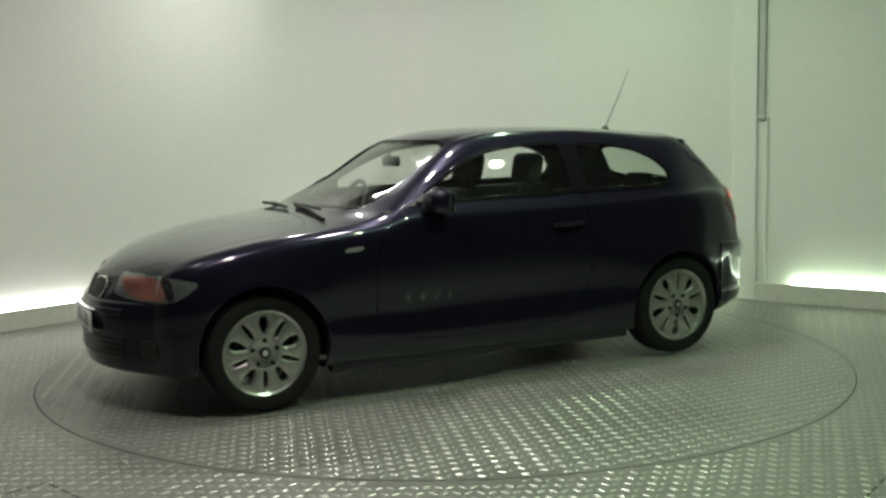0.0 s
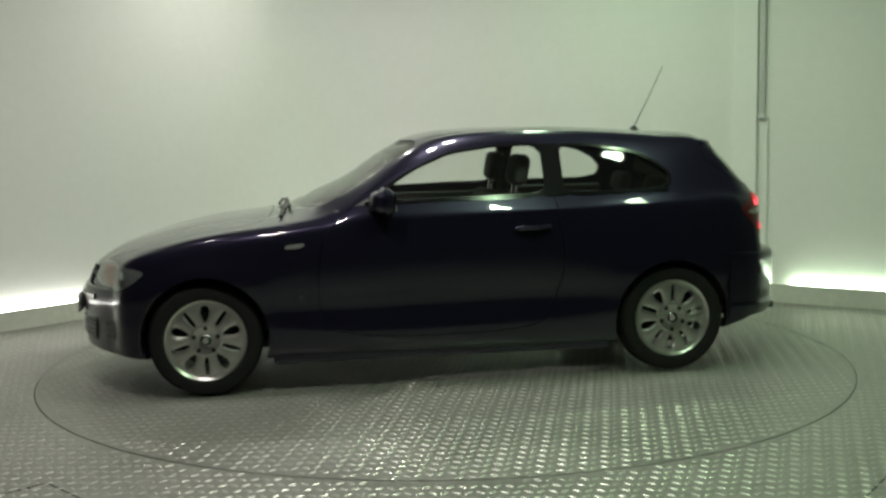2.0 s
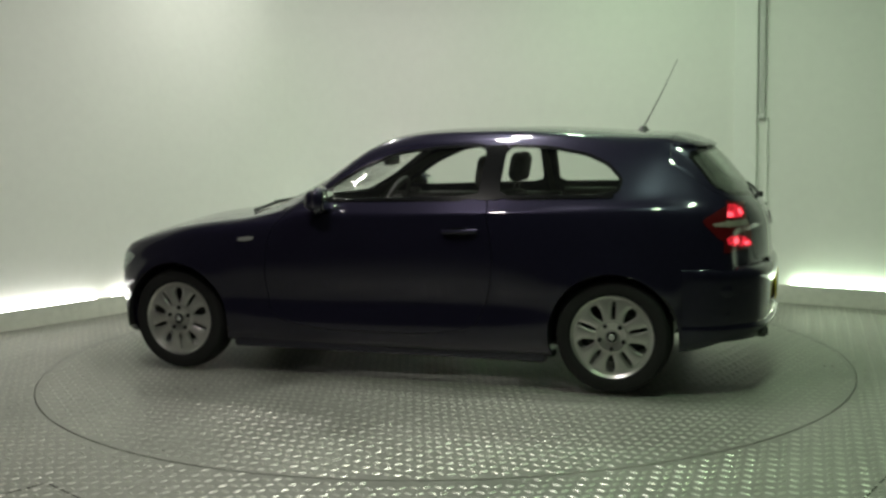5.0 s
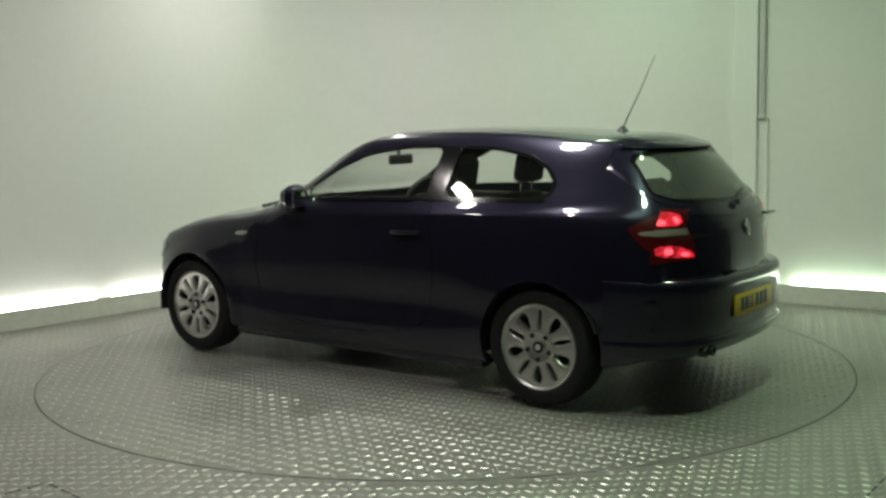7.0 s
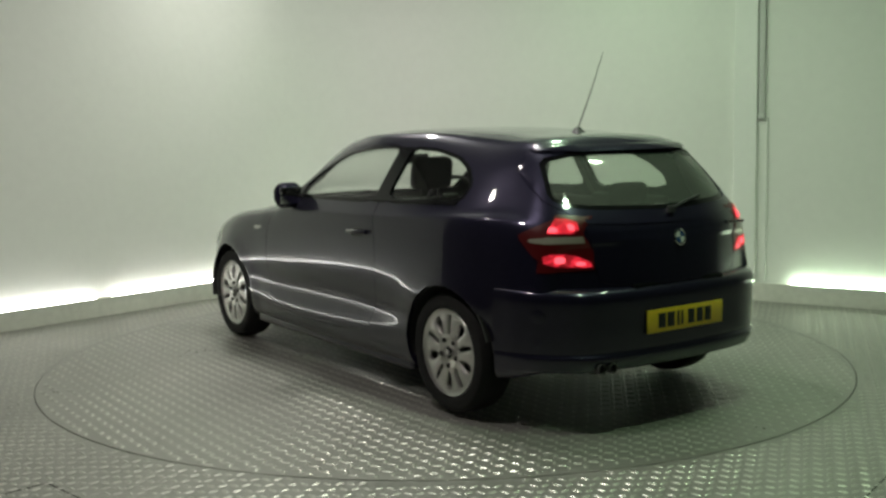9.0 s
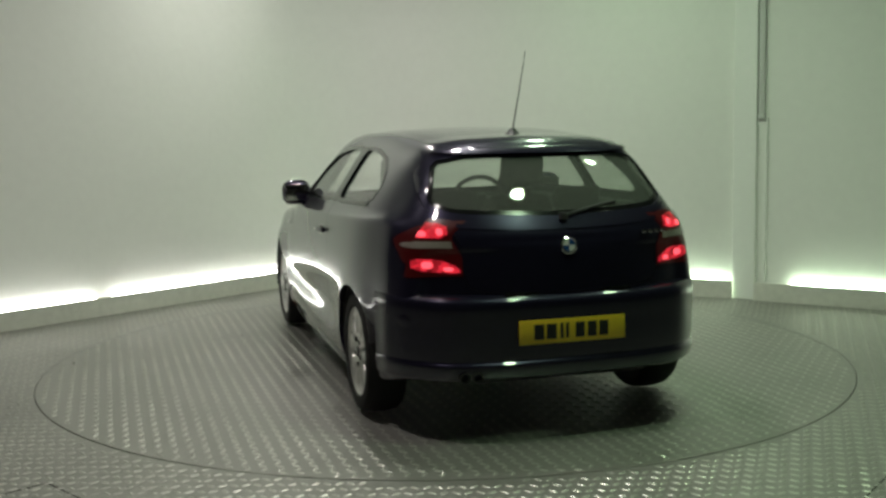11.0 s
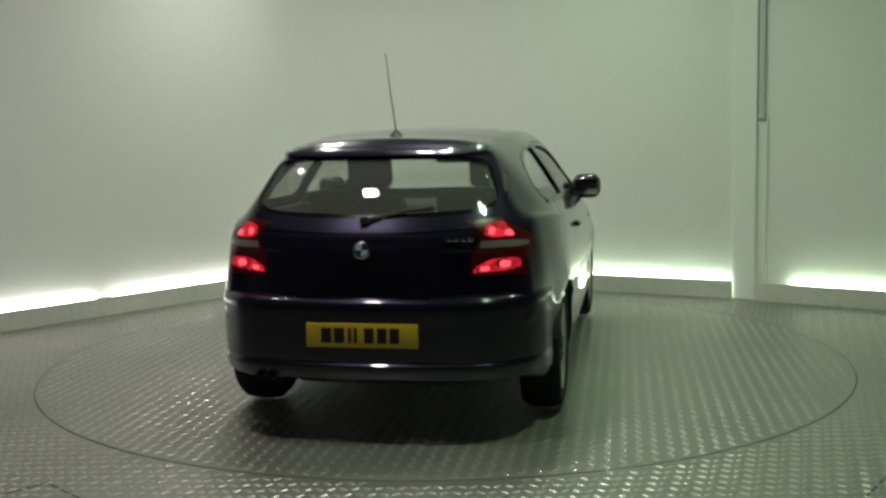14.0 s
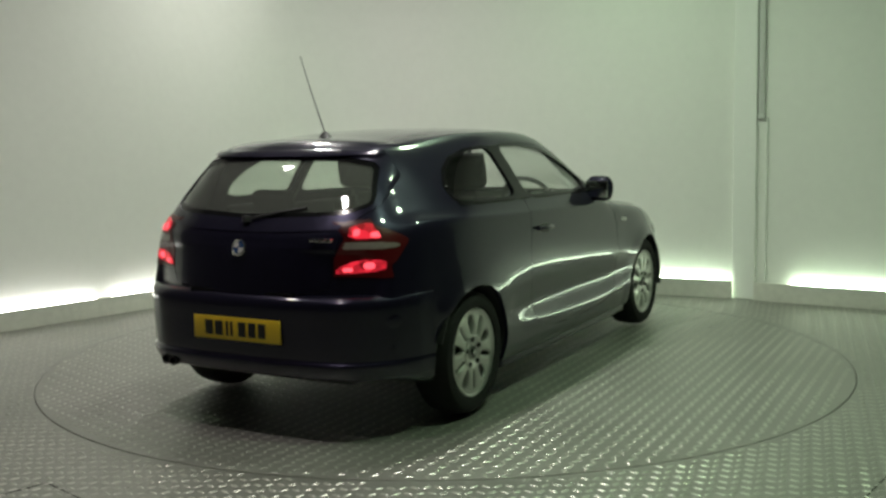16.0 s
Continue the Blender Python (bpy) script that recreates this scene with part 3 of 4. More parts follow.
def car_glass(car, gate):
    for side in (1, -1):
        for name, poly in (("front_window", FRONT_WINDOW), ("quarter_window", QUARTER)):
            pane = part(name, patch_mesh(grow(poly, .008), "y", side, -.014, -.010), CLEARGLASS, car, "clear side window")
            pane.visible_shadow = False
            # black surround
            lo, hi = (0.3, 1.1) if side > 0 else (-1.1, -0.3)
            co = np.array([(u, w, v) for u, v in grow(poly, .04) for w in (lo, hi)])
            part("window_seal", boolean(shell(-.016, .002, co.min(0), co.max(0)), [("INTERSECT", prism(grow(poly, .014), "y", lo, hi)), ("DIFFERENCE", prism(grow(poly, -.004), "y", -1.2, 1.2))]), GLOSSBLACK, car)
        # added gloss strip: it draws the highlight along the shoulder crease
        strip_line = ribbon([(.44 - .0465 * k, 1.034 + .0016 * k - .00002 * k * k) for k in range(39)], .016)
        part("belt_moulding", patch_mesh(strip_line, "y", side, -.002, .006), GLOSSBLACK, car, "gloss black strip added under the side windows to catch highlights")
        part("pillar_trim", patch_mesh([(-.585, 1.045), (-.595, 1.34), (-.71, 1.34), (-.70, 1.045)], "y", side, -.002, .0028), GLOSSBLACK, car, "gloss black door pillar trim")
    for name, poly, lo, hi, mat in (("windscreen", WINDSCREEN, -.05, .97, CLEARGLASS), ("rear_window", REAR_WINDOW, -2.3, -1.6, REARGLASS)):
        pane = patch(name, grow(poly, .008), "x", lo, hi, -.014, -.010, mat, car if name == "windscreen" else gate, "clear glass")
        pane.visible_shadow = False
        co = np.array([(w, u, v) for u, v in grow(poly, .04) for w in (lo, hi)])
        band = .02 if name == "rear_window" else .015
        part("glass_border", boolean(shell(-.016, -.006, co.min(0), co.max(0)), [("INTERSECT", prism(grow(poly, .006), "x", lo, hi)), ("DIFFERENCE", prism(grow(poly, -band), "x", -3, 3))]), GLOSSBLACK, pane, "black printed border")


def car_lamps(car):
    for side in (1, -1):
        def flip(poly):
            return [(u * side, v) for u, v in poly]
        lamp = patch("tail_lamp", flip([(.515, 1.025), (.64, 1.035), (.98, 1.035), (.98, .79), (.70, .768), (.485, .775), (.485, .86), (.525, .94)]), "x", -2.3, -1.895, -.004, .003, RED_DIM, car, "red and smoked tail lamp, lit")
        lo, hi = (0.30, 1.0) if side > 0 else (-1.0, -0.30)
        patch("wrapped_lens", rounded([(-1.99, 1.025), (-1.90, 1.01), (-1.785, .94), (-1.80, .915), (-1.88, .83), (-1.99, .80)], 1, .15), "y", lo, hi, -.004, .0032, RED_DIM, lamp, "dark red lens wrapped round the corner")
        patch("lit_lens", flip(rounded([(.54, 1.012), (.72, 1.02), (.705, .948), (.545, .945)], 1)), "x", -2.3, -1.905, .002, .0065, RED_ON, lamp, "glowing red upper lens")
        patch("lit_lens", flip(rounded([(.58, .850), (.70, .852), (.70, .800), (.495, .783), (.50, .815)], 1)), "x", -2.3, -1.895, .002, .0065, RED_ON, lamp, "glowing red lower lens")
        patch("clear_band", flip([(.53, .932), (.95, .932), (.95, .900), (.525, .900)]), "x", -2.3, -1.90, .002, .0065, GREYLENS, lamp, "pale smoked middle band")
        patch("side_band", rounded([(-1.99, .930), (-1.85, .926), (-1.835, .915), (-1.85, .904), (-1.99, .900)], 1), "y", lo, hi, .003, .0068, GREYLENS, lamp, "pale smoked side band")
        for u, v, w, h in ((.575, .975, .013, .016), (.650, .965, .020, .013), (.672, .997, .010, .018), (.632, .824, .024, .016), (.545, .806, .020, .010)):
            patch("bulb", flip(rounded([(u - w, v - h), (u + w, v - h), (u + w, v + h), (u - w, v + h)], 2)), "x", -2.3, -1.905, .006, .009, RED_CORE, lamp, "bright bulb")
        # headlamp
        lo, hi = (0.30, 1.0) if side > 0 else (-1.0, -0.30)
        head = patch("headlamp", rounded([(2.0, .705), (1.88, .725), (1.68, .705), (1.64, .690), (1.70, .64), (1.82, .592), (2.0, .585)], 2), "y", lo, hi, -.004, .002, SILVERLENS, car, "clear headlamp with amber corner")
        patch("amber_lens", rounded([(1.965, .705), (1.855, .715), (1.835, .60), (1.965, .595)], 1), "y", lo, hi, .001, .004, AMBER, head, "amber indicator lens")
        patch("bezel", rounded([(1.852, .717), (1.80, .714), (1.79, .612), (1.832, .604)], 1), "y", lo, hi, .001, .0035, BLACK, head, "dark inner bezel")
        patch("projector", rounded([(1.835, .69), (1.800, .69), (1.795, .645), (1.825, .645)], 2), "y", lo, hi, .003, .0042, CHROME, head, "round projector")
        patch("lens", rounded([(2.0, .71), (1.88, .73), (1.68, .71), (1.635, .690), (1.70, .635), (1.82, .587), (2.0, .58)], 2), "y", lo, hi, .005, .008, LENS, head, "clear lens")
        patch("side_indicator", rounded([(.89, .80), (.88, .822), (.79, .83), (.775, .822), (.80, .803)], 1), "y", lo, hi, -.002, .006, SILVERLENS, car, "small silver side indicator")
        # kidney grille
        patch("grille_frame", flip(rounded([(.02, .69), (.02, .56), (.13, .545), (.21, .60), (.21, .685)], 2)), "x", 1.7, 2.3, -.004, .012, CHROME, car, "chrome grille frame")
        patch("grille", flip(rounded([(.035, .68), (.035, .57), (.125, .557), (.197, .605), (.197, .675)], 2)), "x", 1.7, 2.3, .004, .015, BLACK, car, "black slatted grille")


def sweep(profile, plan):
    """A bumper: an (out, z) profile carried along a plan line of (x, y, outward x, outward y)."""
    bm = bmesh.new()
    prof = spline(np.array(profile, float), 4)
    line = spline(np.array(plan, float), 6)
    d = np.gradient(line, axis=0)
    rings = []
    for (x, y), (dx, dy) in zip(line, d):
        n = Vector((dy, -dx)).normalized()
        k = 0.1 + 0.9 * abs(n.x) ** 1.6
        rings.append([bm.verts.new((x + n.x * o * (k if o > 0 else 1), y + n.y * o * (k if o > 0 else 1), z)) for o, z in prof])
    for a, b in zip(rings, rings[1:]):
        for i in range(len(prof) - 1):
            bm.faces.new((a[i], b[i], b[i + 1], a[i + 1]))
    for r in (rings[0], rings[-1]):
        bm.faces.new(r)
    bmesh.ops.recalc_face_normals(bm, faces=bm.faces[:])
    return bm


def bumpers(car):
    # plan lines run so that outward is away from the car
    rear = [(-1.690, -.815), (-1.80, -.785), (-1.92, -.71), (-2.04, -.56), (-2.09, -.32), (-2.105, 0), (-2.09, .32), (-2.04, .56), (-1.92, .71), (-1.80, .785), (-1.690, .815)]
    prof = [(-.07, .690), (-.015, .688), (.022, .674), (.040, .646), (.040, .60), (.036, .55), (.032, .46), (.028, .405), (.026, .388), (.040, .372), (.038, .352), (.018, .318), (.0, .300), (-.06, .285)]
    rear = rear[::-1]
    ob = part("rear_bumper", sweep(prof, [(x, y) for x, y in rear]), PAINT, car, "navy metallic rear bumper with ledge")
    front = [(1.66, .775), (1.76, .735), (1.875, .63), (1.985, .46), (2.05, .25), (2.065, 0), (2.05, -.25), (1.985, -.46), (1.875, -.63), (1.76, -.735), (1.66, -.775)]
    fprof = [(-.06, .575), (0.0, .575), (.018, .555), (.026, .50), (.024, .44), (.02, .36), (.022, .28), (.008, .22), (-.06, .20)]
    fb = part("front_bumper", sweep(fprof, front[::-1]), PAINT, car, "navy metallic front bumper")
    return ob, fb


def plate(parent, x, y, z, mat, face):
    """A number plate with plain bars for its characters."""
    pl = part("number_plate", box((-.004, -.26, -.0555), (.004, .26, .0555), .003), mat, parent, "number plate with dark characters as bars")
    pl.location = (x, y, z)
    for k, w in ((-.165, .05), (-.105, .05), (-.055, .016), (-.028, .016), (.035, .046), (.095, .046), (.152, .046)):
        b = part("bar", box((face * .004 - .001, -k - w / 2, -.035), (face * .004 + .001, -k + w / 2, .035), .0006), INK, pl)
    return pl


# ---- wheel ----
def wheel(car):
    w = new("wheel")
    w.parent = car
    tagged(w, "ten-spoke silver alloy wheel with black tyre")
    # built with its outer face towards +y, its centre at the origin
    part("tyre", lathe([(.216, .075), (.232, .096), (.262, .104), (.290, .096), (.304, .078), (.311, .04), (.312, 0), (.311, -.04), (.304, -.08), (.285, -.102), (.24, -.10), (.216, -.08), (.216, .075)], 64), TYRE, w, "black tyre")
    N = 10
    rs = [.078, .084, .090, .096, .101, .106, .112, .122, .134, .146, .158, .167, .173, .178, .182, .1845]
    def dish(r):
        return .070 + .022 * math.sin(min(1, r / .2) * math.pi * 0.5) - .012 * (r / .2) ** 3
    def wide_slot(r):
        return (.011 + .022 * (r - .092) / .094) * max(0.0, 1 - ((r - .1365) / .0445) ** 2) ** .4
    def thin_slot(r):
        return 0.0108 * max(0.0, 1 - ((r - .1355) / .0475) ** 2) ** .25
    def spoke(mirrored):
        """Fills the sector between a wide and a thin slot."""
        bm = bmesh.new()
        prev = None
        for r in rs:
            a0, a1 = wide_slot(r) / r, 2 * math.pi / N - thin_slot(r) / r
            row = []
            for k, drop in ((0, .007), (.12, .001), (.35, 0), (.65, 0), (.88, .001), (1, .007)):
                a = a0 + (a1 - a0) * k
                a = math.pi / 2 + (-a if mirrored else a)
                row.append(bm.verts.new((r * math.cos(a), dish(r) - drop * (.095 < r < .183), r * math.sin(a))))
            if prev:
                for i in range(5):
                    bm.faces.new((prev[i], prev[i + 1], row[i + 1], row[i]))
            prev = row
        bmesh.ops.recalc_face_normals(bm, faces=bm.faces[:])
        ext = bmesh.ops.extrude_face_region(bm, geom=bm.faces[:])
        bmesh.ops.translate(bm, verts=[g for g in ext["geom"] if isinstance(g, bmesh.types.BMVert)], vec=(0, -.024, 0))
        bmesh.ops.recalc_face_normals(bm, faces=bm.faces[:])
        return bm
    for mirrored in (False, True):
        first = part("spoke", spoke(mirrored), ALLOY, w, "", True, 50)
        for k in range(1, N // 2):
            again = new("spoke", first.data)
            again.parent = w
            again.matrix_basis = pose(0, 0, 0, 0, 72 * k, 0)
    part("rim", lathe([(.183, dish(.183) - .004), (.186, dish(.186)), (.198, dish(.198) + .002), (.210, .092), (.214, .086), (.208, .078), (.196, .06), (.190, -.06), (.205, -.085), (.208, -.08), (.194, -.05), (.186, .05), (.183, .055), (.183, dish(.183) - .004)], 64), ALLOY, w, "silver alloy rim")
    part("hub", lathe([(0, .088), (.028, .088), (.034, .084), (.036, .078), (.05, .080), (.075, .0865), (.084, dish(.084)), (.084, .05), (0, .05)], 40), ALLOY, w)
    part("centre_cap", lathe([(0, .094), (.024, .093), (.030, .088), (.030, .08), (0, .08)], 32), GLOSSBLACK, w, "black round centre cap")
    part("cap_badge", lathe([(0, .096), (.014, .0955), (.016, .0935), (.016, .09), (0, .09)], 24), SILVERLENS, w, "pale round cap badge")
    # near-black discs on the hub paint the shade of the bolt holes
    for k in range(5):
        a = math.pi / 2 + 2 * math.pi * k / 5
        b = lathe([(0, .089), (.0115, .0895), (.0122, .084), (.0122, .07), (0, .07)], 12)
        b.transform(Matrix.Translation((.064 * math.cos(a), 0.001, .064 * math.sin(a))))
        part("bolt", b, GROOVE, w)
    part("brake_disc", lathe([(0, .02), (.06, .03), (.145, .02), (.15, .012), (.15, -.01), (0, -.01)], 40), BRAKE, w, "dark brake disc")
    for data in {o.data for o in w.children if o.name.split(".")[0] not in ("tyre", "brake_disc")}:
        data.transform(Matrix.Diagonal((1.055, 1, 1.055, 1)))
    return w


def wheels(car):
    first = wheel(car)
    first.matrix_basis = pose(1.33, .742, .312, 0, 0, 0)
    for x, y, ry, rz in ((-1.33, .748, 33, 0), (1.33, -.742, 25, 180), (-1.33, -.748, 5, 180)):
        copy_thing(first, pose(x, y, .320, 0, 0, rz) @ pose(0, 0, 0, 0, ry, 0))
    for x in (1.33, -1.33):
        for side in (1, -1):
            bm = bmesh.new()
            prev = None
            for i in range(25):
                a = radians(-10 + (200 if x > 0 else 172) * i / 24)
                row = [bm.verts.new((x + r * math.cos(a), side * y, .315 + r * math.sin(a))) for r, y in ((.30, .52), (.356, .53), (.356, .845), (.348, .845), (.348, .54), (.29, .54))]
                if prev:
                    for k in range(5):
                        bm.faces.new((prev[k], prev[k + 1], row[k + 1], row[k]))
                prev = row
            bmesh.ops.recalc_face_normals(bm, faces=bm.faces[:])
            part("wheel_arch_liner", bm, BLACK, car, "black plastic wheel arch liner")


# ---- inside ----
def seat(car, x, y, name="front_seat"):
    s = new(name)
    s.parent = car
    tagged(s, "charcoal cloth seat with headrest")
    s.matrix_basis = pose(x, y, .32)
    part("seat_cushion", box((-.26, -.25, .05), (.27, .25, .24), .06, 4), CLOTH, s)
    back = box((-.07, -.25, 0), (.07, .25, .60), .055, 4)
    for v in back.verts:
        v.co.y *= 1.0 - .22 * max(0, v.co.z - .3) / .3
    back.transform(pose(-.24, 0, .14, 0, -20, 0))
    part("backrest", back, CLOTH, s)
    head = box((-.045, -.135, 0), (.05, .135, .19), .045, 4)
    head.transform(pose(-.46, 0, .77, 0, -10, 0))
    part("headrest", head, CLOTH, s)
    for k in (-.06, .06):
        part("headrest_post", tube([(-.44, k, .66), (-.46, k, .80)], .007), CHROME, s)


def cabin(car):
    seat(car, -.05, .37)
    seat(car, -.05, -.37)
    rear = new("rear_seat")
    rear.parent = car
    tagged(rear, "charcoal cloth rear bench with headrests")
    part("seat_cushion", box((-1.15, -.60, .34), (-.68, .60, .52), .06, 4), CLOTH, rear)
    back = box((-.06, -.60, 0), (.06, .60, .56), .05, 4)
    back.transform(pose(-1.16, 0, .46, 0, -22, 0))
    part("backrest", back, CLOTH, rear)
    for y in (.34, -.34):
        h = box((-.04, -.13, 0), (.04, .13, .13), .04, 4)
        h.transform(pose(-1.385, y, 1.0, 0, -14, 0))
        part("headrest", h, CLOTH, rear)
    d = box((.42, -.70, .62), (.98, .70, .945), .07, 4)
    part("dashboard", d, DASH, car, "black plastic dashboard")
    # right-hand drive wheel
    pts = [(0, .185 * math.cos(2 * math.pi * i / 32), .185 * math.sin(2 * math.pi * i / 32)) for i in range(33)]
    sw = tube(pts, .015, 8)
    sw = join(sw, box((-.02, -.07, -.06), (.02, .07, .06), .02), box((-.01, -.18, -.015), (.01, .18, .015), .005), box((-.01, -.02, -.18), (.01, .02, 0), .005))
    sw.transform(pose(.36, -.37, .94, 0, -24, 0))
    part("steering_wheel", sw, DASH, car, "black steering wheel")
    m = box((-.012, -.115, -.032), (.016, .115, .032), .012, 3)
    m.transform(pose(.23, 0, 1.245, 0, 0, 0))
    m = join(m, tube([(.24, 0, 1.25), (.25, 0, 1.30)], .012))
    part("rear_view_mirror", m, BLACK, car, "black inside mirror")
    part("floor_pan", box((-1.58, -.56, .20), (1.85, .56, .30), .03), BLACK, car, "dark underbody")
    # axles and silencer are added to block the light strip showing under the car
    for x in (1.33, -1.33):
        part("axle", tube([(x, -.62, .30), (x, .62, .30)], .05, 10), BLACK, car, "dark axle beam")
    part("silencer", box((-1.92, -.50, .235), (-1.73, .40, .34), .04, 3), BRAKE, car, "dark steel silencer")
    part("parcel_shelf", box((-1.86, -.58, .955), (-1.36, .58, .975), .006), CLOTH, car)
    part("boot_trim", box((-1.82, -.60, .42), (-1.42, .60, .60), .02), BLACK, car)
    part("engine_bay", box((.95, -.50, .28), (1.90, .50, .66), .04), BLACK, car)
    for side in (1, -1):
        part("door_lining", box((-.72, side * .76 - .025, .30), (.62, side * .76 + .025, 1.0), .02, 3), DASH, car)
        part("side_lining", box((-1.36, side * .70 - .02, .58), (-.74, side * .70 + .02, 1.03), .02, 3), DASH, car)
    # roof lining, just below the roof
    lo, hi = (-1.62, -.5, 1.25), (.0, .5, 1.5)
    part("headlining", shell(-.036, -.026, lo, hi), material("headlining_cloth", (.35, .35, .33), .9, 0, .1, 200, .2), car, "pale grey headlining")


def fittings(car, gate):
    # door mirrors
    for side in (1, -1):
        bm = box((-.06, -.092, -.08), (.07, .092, .08), .058, 5)
        for v in bm.verts:
            if v.co.x > 0:
                v.co.z *= .8
                v.co.y *= .9
        bm.transform(pose(.345, side * .872, 1.045, 0, 0, side * 6))
        mir = part("door_mirror", bm, PAINT, car, "navy door mirror on a black stalk")
        part("mirror_glass", box((.278, side * .875 - .072, .995), (.285, side * .875 + .072, 1.095), .002), MIRROR, mir, "mirror glass")
        stalk = box((-.05, -.07, -.025), (.05, .07, .025), .015, 3)
        stalk.transform(pose(.37, side * .80, 1.005, side * 14, 0, 0))
        part("stalk", stalk, BLACK, mir)
        part("corner_trim", patch_mesh([(.50, 1.02), (.36, 1.09), (.30, 1.12), (.29, 1.045)], "y", side, -.004, .004), BLACK, mir)
        # sill
        sk = box((-.965, side * .77 - .045, .155), (.965, side * .77 + .045, .235), .022, 4)
        part("sill_skirt", sk, PAINT, car, "navy sill skirt")
    # antenna
    ant = new("aerial")
    ant.parent = car
    tagged(ant, "thin black roof aerial")
    part("base", lathe([(0, .032), (.014, .030), (.026, .014), (.042, 0), (0, 0)], 20, "z"), BLACK, ant)
    part("rod", tube([(0, 0, .02), (-.105, 0, .22), (-.195, 0, .41)], .0038, 6, .0016), BLACK, ant)
    ant.matrix_basis = pose(-1.376, 0, 1.403)
    # wipers
    for a, b in (((.905, .60, .962), (.868, .02, 1.008)), ((.91, -.02, .992), (.875, -.58, .985))):
        part("wiper", join(tube([a, tuple((p + q) / 2 + (.012 if i == 2 else 0) for i, (p, q) in enumerate(zip(a, b))), b], .010, 6), tube([(b[0] - .01, b[1] + .40, b[2] - .004), (b[0] - .012, b[1] - .05, b[2] + .004)], .008, 6)), BLACK, car, "black windscreen wiper")
    patch("spoiler", rounded([(-.52, 1.318), (.52, 1.318), (.50, 1.350), (-.50, 1.350)], 1), "x", -2.0, -1.6, -.002, .011, PAINT, gate, "navy roof spoiler lip")
    patch("tailgate_crease", ribbon([(-.50 + .05 * k, .984 + .016 * ((k - 10) / 10) ** 2) for k in range(21)], .020), "x", -2.3, -1.9, -.002, .005, PAINT, gate, "raised crease under the rear window")
    part("rear_wiper", join(tube([(-2.040, -.0, 1.03), (-1.998, -.16, 1.062), (-1.955, -.30, 1.082)], .008, 6), lathe_at((-2.04, 0, 1.015), .022, .03)), BLACK, gate, "black rear wiper")
    # round badges
    b = new("badge")
    b.parent = gate
    tagged(b, "round chrome badge with blue and white quarters")
    r = lathe([(0, 0), (.041, 0), (.041, .006), (.036, .009), (.033, .006), (0, .006)], 40)
    part("disc", r, CHROME, b)
    for k in range(4):
        bm = bmesh.new()
        a0 = k * math.pi / 2
        ring = [(0, 0)] + [(.029 * math.cos(a0 + i * math.pi / 16), .029 * math.sin(a0 + i * math.pi / 16)) for i in range(9)]
        lo = [bm.verts.new((u, .006, v)) for u, v in ring]
        hi = [bm.verts.new((u, .0085, v)) for u, v in ring]
        bm.faces.new(hi)
        for i in range(len(ring)):
            j = (i + 1) % len(ring)
            bm.faces.new((lo[i], lo[j], hi[j], hi[i]))
        bmesh.ops.recalc_face_normals(bm, faces=bm.faces[:])
        part("quarter", bm, BADGEBLUE if k % 2 else BADGEWHITE, b)
    b.matrix_basis = pose(-2.097, 0, .899, 0, 0, 90) @ pose(0, 0, 0, 12, 0, 0)
    # model lettering as plain bars
    for k in range(4):
        w = .022
        part("model_mark", box((-2.072, -.385 - k * .032 - w, .936), (-2.040, -.385 - k * .032, .952), .003), CHROME, gate, "small chrome model mark")
    part("plate_recess", box((-2.11, -.31, .66), (-2.07, .31, .70), .01), GLOSSBLACK, gate, "dark handle strip over the plate")
    # exhaust
    for y in (.445, .503):
        ex = lathe([(.020, 0), (.0245, 0), (.026, .006), (.026, .20), (.020, .20), (.020, 0)], 24)
        ex.transform(pose(-2.112 + (.012 if y > .5 else 0), y, .320, 0, 0, -90))
        part("exhaust_pipe", ex, BRAKE, car, "dark steel exhaust tip")
        # a near-black disc in the pipe stands for the shade inside
        core = lathe([(0, .03), (.0205, .03), (.0205, .05), (0, .05)], 24)
        core.transform(pose(-2.112, y, .320, 0, 0, -90))
        part("exhaust_bore", core, GROOVE, car, "dark exhaust opening")


def lathe_at(c, r, h):
    bm = lathe([(0, 0), (r, 0), (r * .8, h), (0, h)], 16, "z")
    bm.transform(Matrix.Translation(c))
    return bm


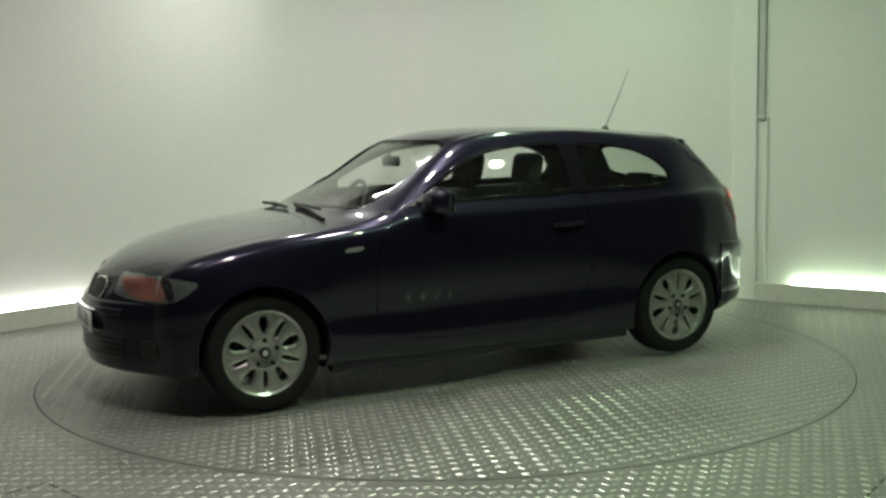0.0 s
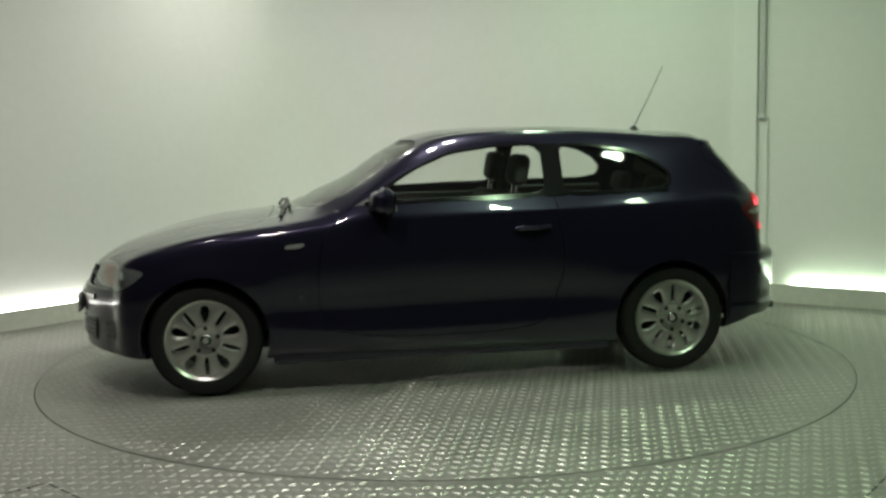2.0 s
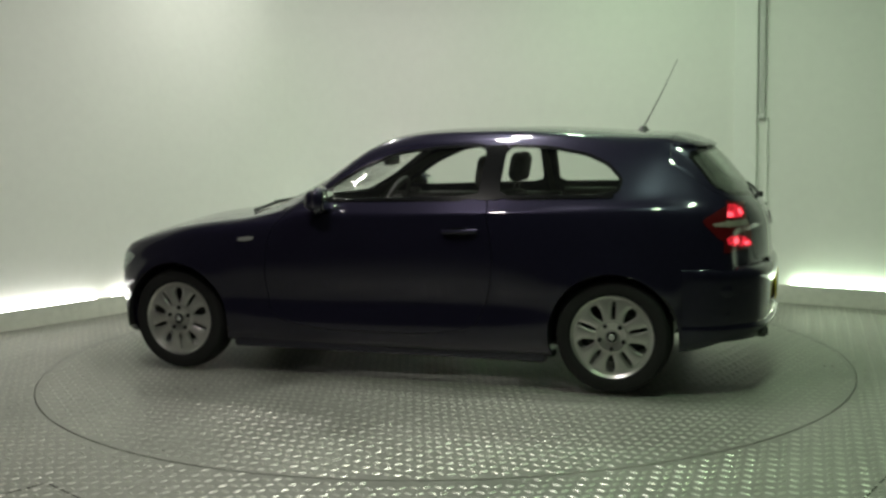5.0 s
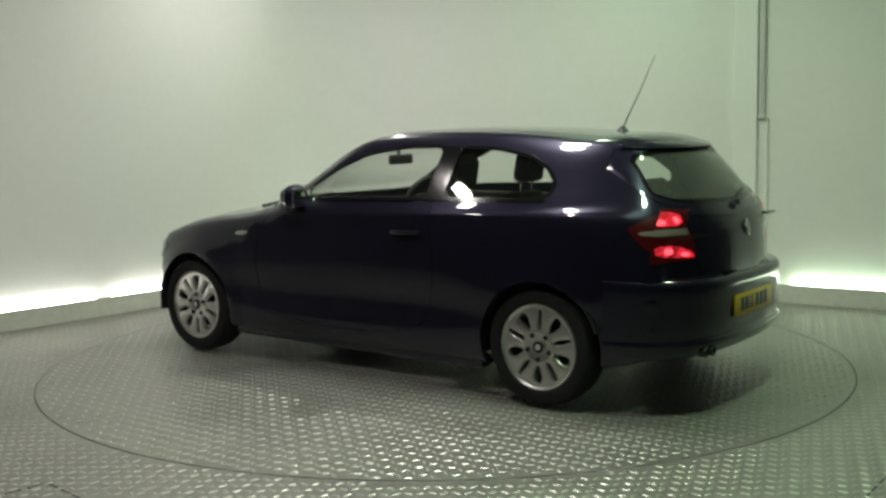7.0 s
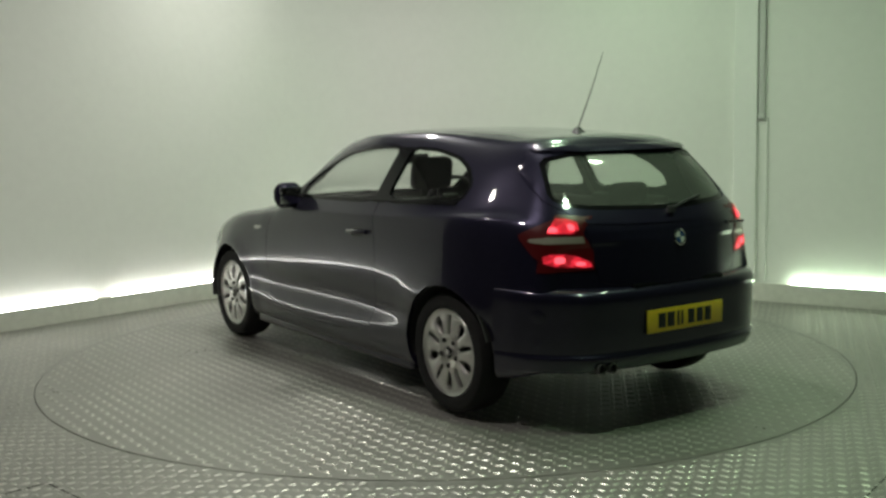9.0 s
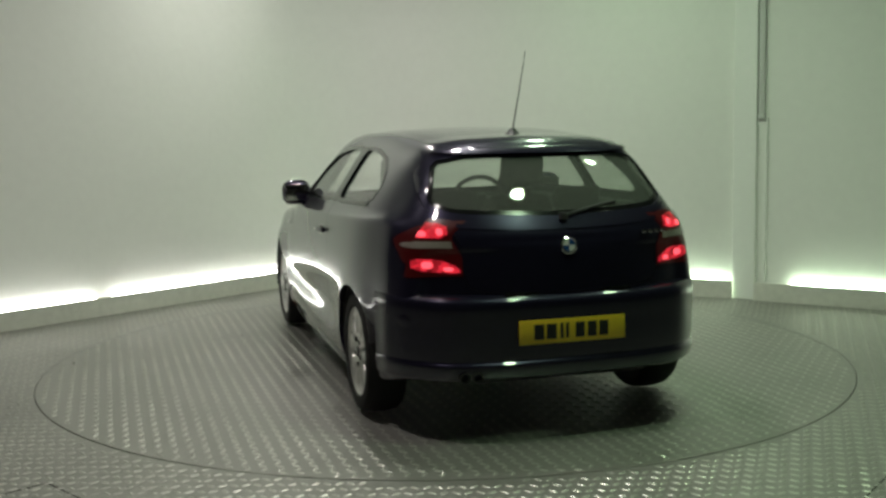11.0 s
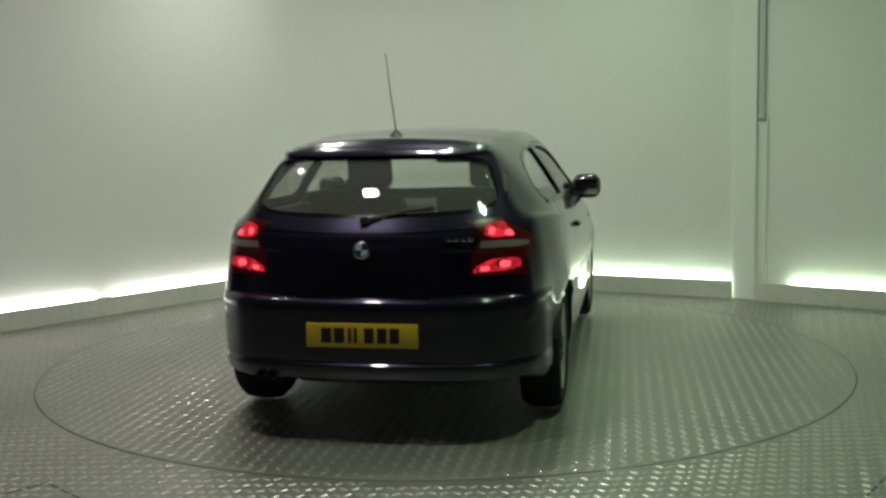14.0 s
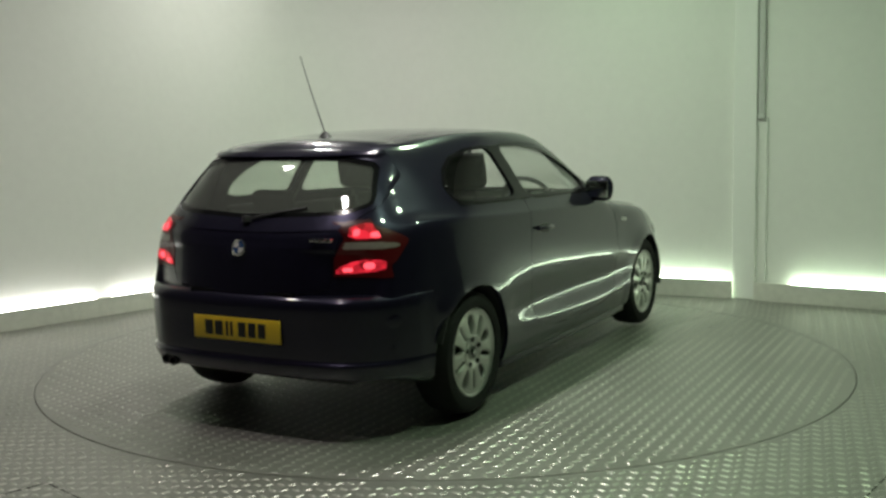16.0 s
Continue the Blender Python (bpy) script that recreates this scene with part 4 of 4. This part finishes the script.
def round_nose(car):
    """Draws the front corners back towards the wheels."""
    bpy.context.view_layer.update()
    for o in car.children_recursive:
        if o.type != "MESH" or o.matrix_world != Matrix.Identity(4):
            continue
        for v in o.data.vertices:
            if v.co.x > 1.68:
                v.co.x = 1.68 + (v.co.x - 1.68) * (1 - 0.28 * min(1.0, (v.co.y / 0.6) ** 2))


def build_car():
    car = tagged(new("car"), "dark navy three-door hatchback parked on the turntable", "car")
    gate = car_shell(car)
    car_glass(car, gate)
    car_lamps(car)
    rear, front = bumpers(car)
    plate(rear, -2.142, 0, .517, YELLOW, -1)
    plate(front, 2.096, 0, .46, WHITEPLATE, 1)
    curve = [(1.995, -.44), (2.05, -.25), (2.065, 0), (2.05, .25), (1.995, .44)]
    part("air_intake", sweep([(.0, .40), (.028, .395), (.030, .345), (.031, .29), (.0, .265)], curve), BLACK, front, "black lower air intake")
    part("bumper_moulding", sweep([(.0, .545), (.031, .54), (.034, .525), (.031, .51), (.0, .505)], curve), PAINT, front)
    for k in range(4):
        part("intake_slat", sweep([(.0, .300 + .026 * k), (.033, .302 + .026 * k), (.034, .306 + .026 * k), (.0, .309 + .026 * k)], curve), GLOSSBLACK, front)
    for side in (1, -1):
        corner = [(1.945, .54), (1.91, .59), (1.875, .63)]
        if side < 0:
            corner = [(x, -y) for x, y in corner[::-1]]
        part("corner_intake", sweep([(.0, .395), (.034, .39), (.036, .345), (.035, .305), (.0, .30)], corner), BLACK, front, "black corner intake with fog lamp")
    wheels(car)
    cabin(car)
    fittings(car, gate)
    round_nose(car)
    return car


room()
table = floor_and_turntable()
car = build_car()

# ---------------- what moves ----------------
START, RATE = 206.687, -9.122          # heading of the car in degrees, and degrees a second
OFFSET = Vector((0.11, -0.014))        # the car's middle from the turntable's axis, in the car's own directions


def motions():
    car_rows, table_rows = [], []
    for k in range(33):
        t = k * 0.5
        a = START + RATE * t
        c, s = math.cos(radians(a)), math.sin(radians(a))
        car_rows.append((t, pose(c * OFFSET.x - s * OFFSET.y, s * OFFSET.x + c * OFFSET.y, 0.0028, 0, 0, a)))
        table_rows.append((t, pose(0, 0, 0, 0, 0, RATE * t)))
    walk(car, car_rows)
    walk(table, table_rows)


motions()
